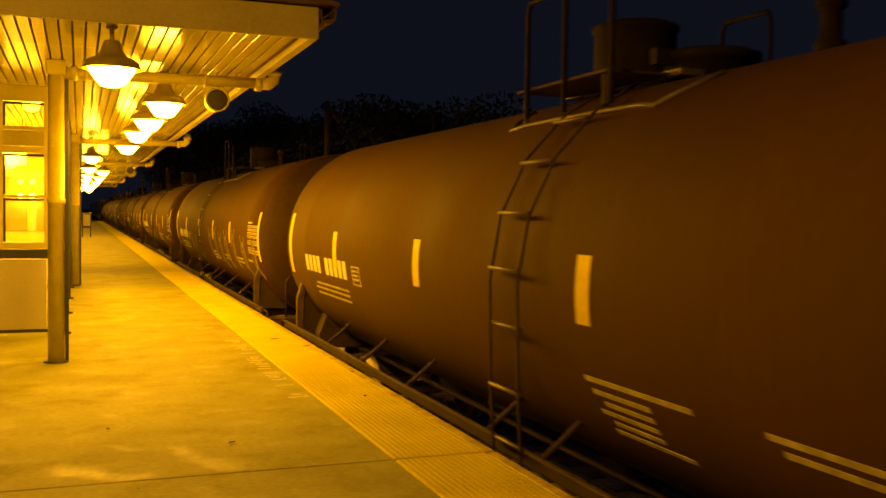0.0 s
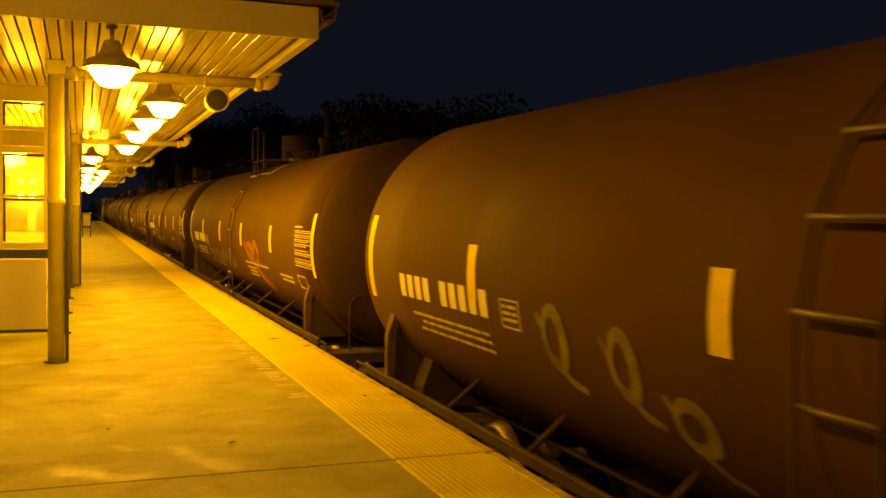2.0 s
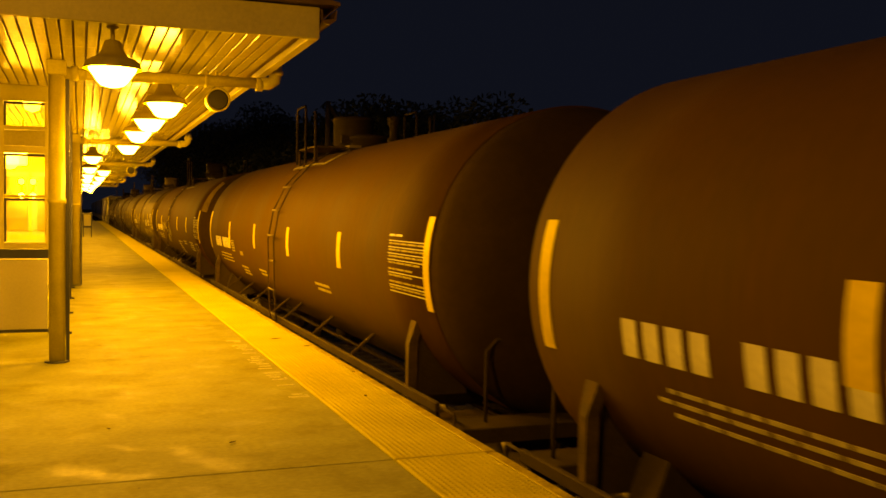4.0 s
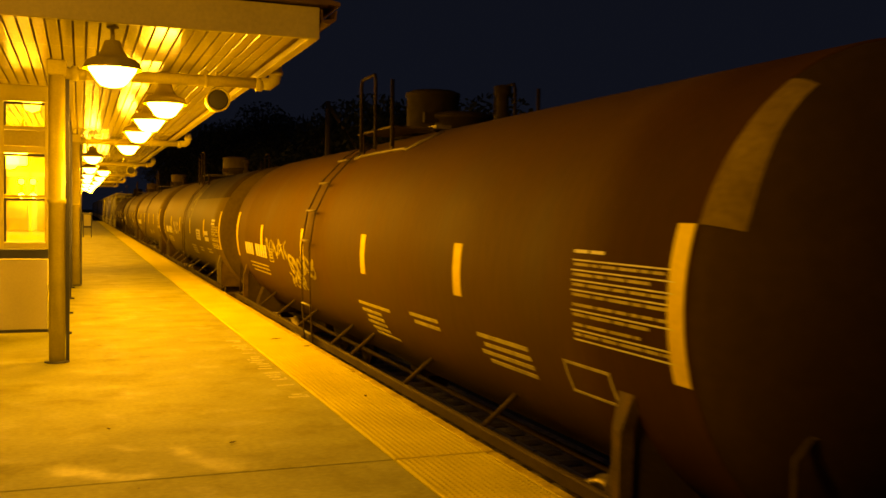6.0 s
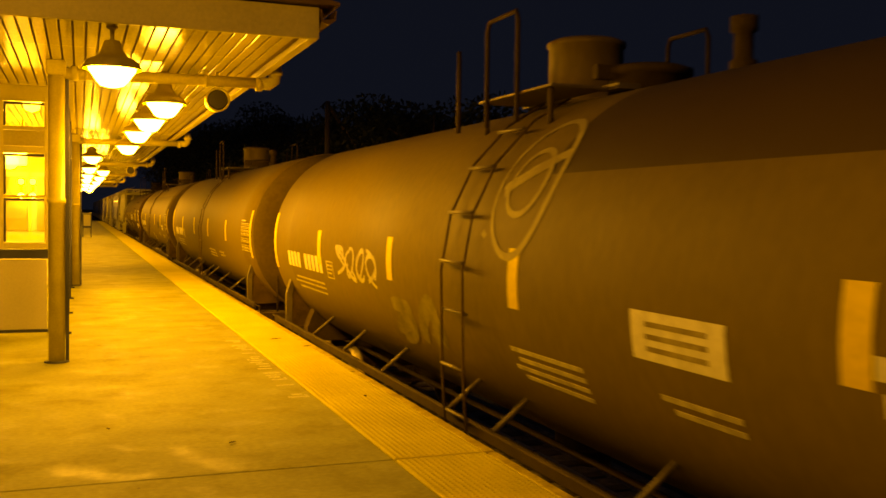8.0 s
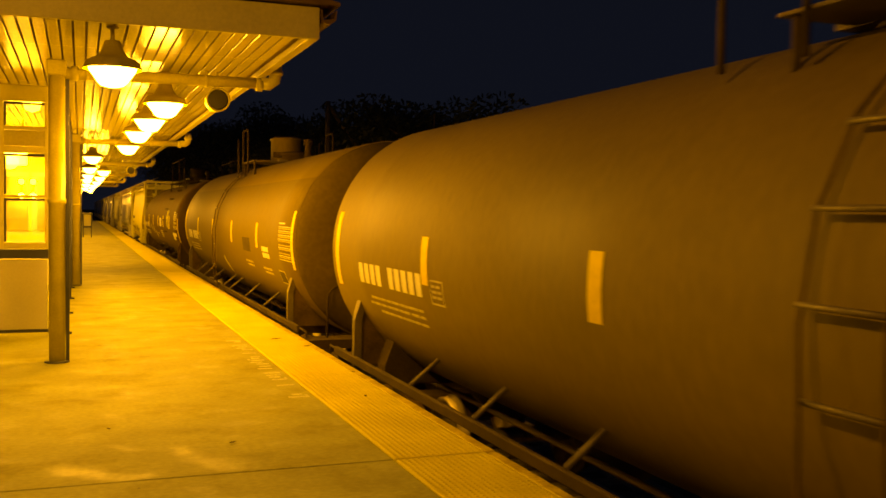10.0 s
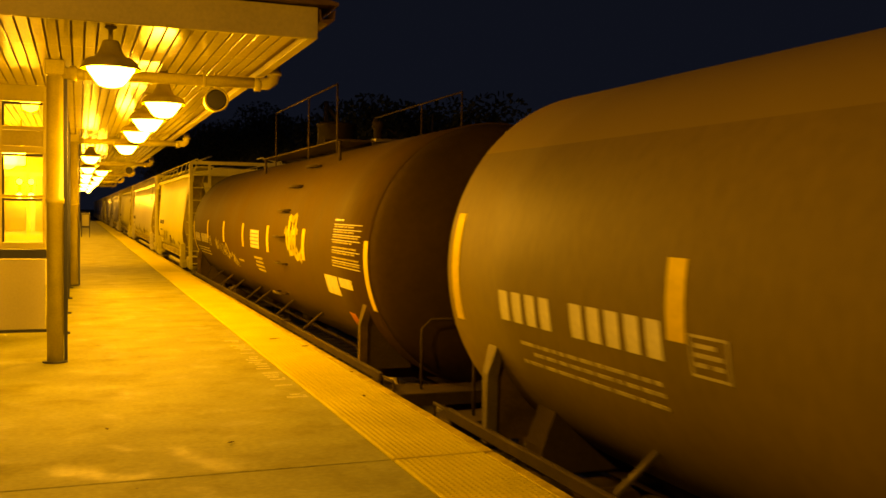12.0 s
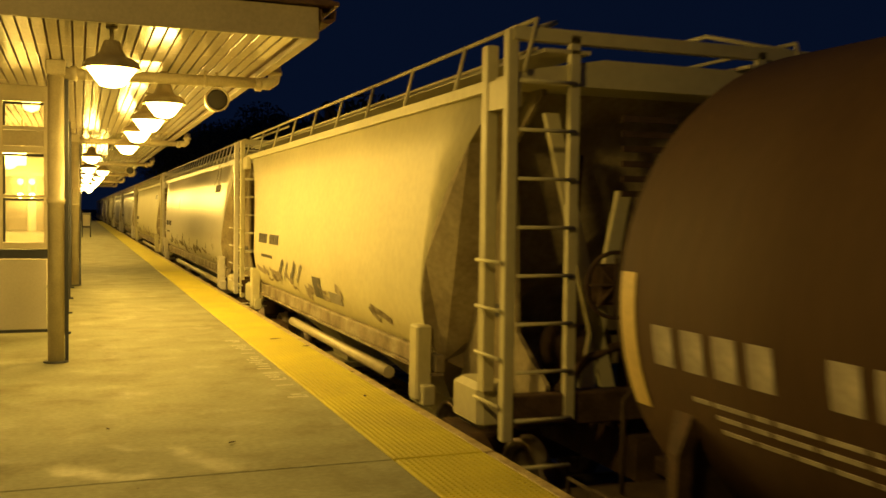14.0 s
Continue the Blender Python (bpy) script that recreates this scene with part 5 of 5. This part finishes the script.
                if k < 5:
                    part("side_rung", shared(("side_rung", paint.name), lambda b: tube(b, [(0, -0.24, 0), (0, 0.24, 0)], 0.016, 6), paint), None, c, at=(s * 1.47, e * (half - 0.28), z + 0.1))
            def bracket(b, s=s):
                box(b, s * 1.44 - 0.09, s * 1.44 + 0.07, e * (eb - 0.05) - 0.12, e * (eb - 0.05) + 0.1, 1.14, 1.85, 0.02)
                box(b, s * 1.40 - 0.09, s * 1.40 + 0.04, e * (eb - 0.05) - 0.2, e * (eb - 0.05) + 0.18, 1.1, 1.3, 0.015)
            part("jacking_bracket", shared(("jacking_bracket", s, e, round(half, 1), paint.name), bracket, paint), None, c)
        truck(c, e * (half - 1.9))
        cp = part("coupler", shared("coupler", coupler_mesh, M_RUSTY), None, c, at=(0, e * (half - 0.25), 0))
        if e < 0:
            cp.rotation_euler = (0, 0, math.pi)
        part("brake_cylinder", shared("brake_cylinder", lambda b: (lathe(b, [(0.05, -0.3), (0.14, -0.26), (0.14, 0.2), (0.05, 0.3)], (-0.95, 0, 1.35), "x", 12), box(b, -1.42, -1.12, -0.3, 0.3, 1.12, 1.5, 0.05)), paint), None, c, at=(0, e * (half - 0.85), 0))
    for k in range(bays):
        y = -eb + 2 * eb * (k + 0.5) / bays
        w = eb / bays * 0.9
        def chute(b):
            rings = []
            for z, f, x in ((1.45, 1.0, 1.2), (0.75, 0.25, 0.45), (0.5, 0.22, 0.42)):
                rings.append([(-x, -w * f, z), (x, -w * f, z), (x, w * f, z), (-x, w * f, z)])
            loft(b, rings)
            box(b, -0.6, 0.6, -w * 0.3, w * 0.3, 0.42, 0.5)
        part("discharge_chute", shared(("discharge_chute", bays, round(half, 1), paint.name), chute, paint), None, c, at=(0, y, 0))
    def pipe(b):
        tube(b, [(-1.2, -eb + 1.8, 1.1), (-1.2, eb - 2.2, 1.1)], 0.07, 10)
    part("brake_pipe", shared(("brake_pipe", round(half, 1)), pipe, M_PIPE), None, c)
    # lettering and grime on the near flank
    def flank(z):
        xs = [(abs(zz - z), x) for x, zz in prof]
        xs.sort()
        (d0, x0), (d1, x1) = xs[0], xs[1]
        return -((x0 * d1 + x1 * d0) / (d0 + d1)) - 0.012
    def bars(name, items, mat, lab):
        b = BM()
        for y0, y1, z0, z1 in items:
            n = 4
            zs = [z0 + (z1 - z0) * i / n for i in range(n + 1)]
            ring = lambda y: [(flank(z), y, z) for z in zs] + [(flank(z) + 0.03, y, z) for z in reversed(zs)]
            loft(b, [ring(y0), ring(y1)])
        part(name, b, mat, c, lab)
    items = []
    for k in range(9):
        if k != 4:
            items.append((eb - 0.5 - 0.2 * k - 0.13, eb - 0.5 - 0.2 * k, 2.34, 2.5))
    for k in range(4):
        items.append((eb - 0.8 - 0.25 * k - 0.2, eb - 0.8 - 0.25 * k, 2.1, 2.15))
    for it in items[:8]:
        bars("mark_bar", [it], M_GRIME, "plain dark stencilled bar")
    bars("small_stencil", items[8:], M_GRIME, "")
    if caged:
        for k in range(4):
            bars("mark_bar", [(-eb + 1.0 + 0.22 * k, -eb + 1.16 + 0.22 * k, 3.32, 3.5)], M_GRIME, "plain dark stencilled bar")
    def tag(pts, w, mat, lab):
        b = BM()
        left, right = [], []
        for i, (y, z) in enumerate(pts):
            p, q = pts[max(i - 1, 0)], pts[min(i + 1, len(pts) - 1)]
            d = Vector((q[0] - p[0], q[1] - p[1])).normalized() * w
            left.append(b.verts.new((flank(z + d.x), y - d.y, z + d.x)))
            right.append(b.verts.new((flank(z - d.x), y + d.y, z - d.x)))
        for i in range(len(pts) - 1):
            b.faces.new((left[i], left[i + 1], right[i + 1], right[i]))
        part("graffiti", b, mat, c, lab)
    # road dirt thrown up on the lower slope, and worn tags
    rr = random.Random(int(s0))
    for k in range(int(eb * 4)):
        y, z, l = rr.uniform(-eb + 0.5, eb - 0.9), rr.uniform(1.66, 1.86), rr.uniform(0.2, 0.8)
        tag([(y, z), (y + l * 0.3, z + rr.uniform(-0.04, 0.05)), (y + l * 0.7, z + rr.uniform(0.0, 0.08)), (y + l, z + rr.uniform(0.02, 0.12))], rr.uniform(0.02, 0.06), M_ROADDIRT, "brown road dirt")
    for k in range(4 if not caged else 6):
        y, z = eb - 2.6 - k * (0.42 if not caged else 1.9) - rr.random() * 0.2, 1.9 + rr.uniform(-0.04, 0.08)
        tag([(y + 0.12 * i, z + 0.16 - 0.075 * i + rr.uniform(-0.03, 0.03)) for i in range(5)], 0.03 if k % 2 else 0.05, M_GRIMELIGHT if k % 2 else M_GRIME, "faded dark graffiti tag")
    if not caged:
        bars("stencil_panel", [(-0.5, -0.05, 1.72, 2.0)], M_GRIME, "dark stencil panel")
        bars("stencil_panel", [(-1.5, -0.9, 1.72, 1.86)], M_GRIMELIGHT, "faded stencil panel")
    return c


CARS.append(hopper(161.0, 173.9, M_HOPPER, "pale grey covered hopper car with bulging sides and a dark tag", 2, False))
s = 174.6
for k in range(9):
    CARS.append(hopper(s, s + 18.7, M_HOPPER2 if k % 3 != 1 else M_HOPPER, "long pale covered hopper car with a roof railing", 3, True))
    s += 19.6


# ---- far side of the line ----
def far_tree(x, y, h, seed):
    rng = random.Random(seed)
    t = root("tree", (x, y, RAIL_Z - 0.62), "dark leafy tree beyond the railway at night", "tree", "trees beyond the line")
    b = BM()
    lathe(b, [(0.28, 0), (0.2, h * 0.3), (0.12, h * 0.6), (0.03, h * 0.9)], (0, 0, 0), "z", 8)
    limbs = []
    for k in range(16):
        a, z = rng.uniform(0, 6.28), h * rng.uniform(0.22, 0.66)
        l = h * rng.uniform(0.18, 0.34)
        tip = (math.cos(a) * l, math.sin(a) * l, z + l * 0.7)
        limbs.append(tip)
        tube(b, [(0, 0, z), (tip[0] * 0.5, tip[1] * 0.5, z + l * 0.45), tip], 0.05, 5)
    part("trunk", b, M_BARK, t)
    vs, fs = [], []
    for k in range(6500):
        c = rng.choice(limbs)
        o = Vector((rng.gauss(0, 1), rng.gauss(0, 1), rng.gauss(0, 1)))
        if o.length > 1.7:
            o *= 1.7 / o.length
        p = Vector(c) + Vector((o.x * 0.1, o.y * 0.1, o.z * 0.075)) * h
        u = Vector((rng.uniform(-1, 1), rng.uniform(-1, 1), rng.uniform(-1, 1))).normalized() * rng.uniform(0.06, 0.17)
        v = u.orthogonal() * 0.6
        n = len(vs)
        vs += [p - u, p + v, p + u, p - v]
        fs.append((n, n + 1, n + 2, n + 3))
    me = bpy.data.meshes.new("crown")
    me.from_pydata([tuple(v) for v in vs], [], fs)
    me.materials.append(M_LEAF)
    part("crown", me, None, t)
    return t


pole = root("utility_pole", (9.85, 40.0, RAIL_Z - 0.62), "dark timber utility pole with a slanting brace", "pole")
b_ = BM()
lathe(b_, [(0.16, 0), (0.13, 4.5), (0.11, 8.2), (0.02, 8.22)], (0, 0, 0), "z", 12)
part("shaft", b_, M_TIMBER, pole)
b_ = BM()
tube(b_, [(0.05, 0, 8.0), (1.6, 0, 5.9), (5.6, 0, 0.4)], 0.09, 8)
part("brace", b_, M_TIMBER, pole)
rng = random.Random(8)
for k in range(22):
    y = 31 + 5.2 * k + rng.uniform(-1.5, 1.5)
    far_tree(14 + rng.uniform(-1, 5), y, min(14.5, 8.3 + 0.075 * (y - 31)) * rng.uniform(0.93, 1.05), 50 + k)


CARS[6].scale.z = CARS[7].scale.z = 1.012


def motions():
    """The whole train runs at one speed towards the camera; its wheels turn with it."""
    for c in CARS:
        x, y, z = c.location
        walk(c, [(t, pose(x, y - SPEED * t, z)) for t in (0.0, 3.5, 7.0, 10.5, 14.0)])
        keys = c.animation_data
        for curve in keys.action.layers[0].strips[0].channelbag(keys.action_slot).fcurves:
            for k in curve.keyframe_points:
                k.interpolation = "LINEAR"
    step = math.degrees(SPEED / 0.457) / FPS
    for w in WHEELSETS:
        x, y, z = w.location
        walk(w, [(f / FPS, pose(x, y, z, step * f)) for f in range(0, 14 * FPS + 1)])


motions()
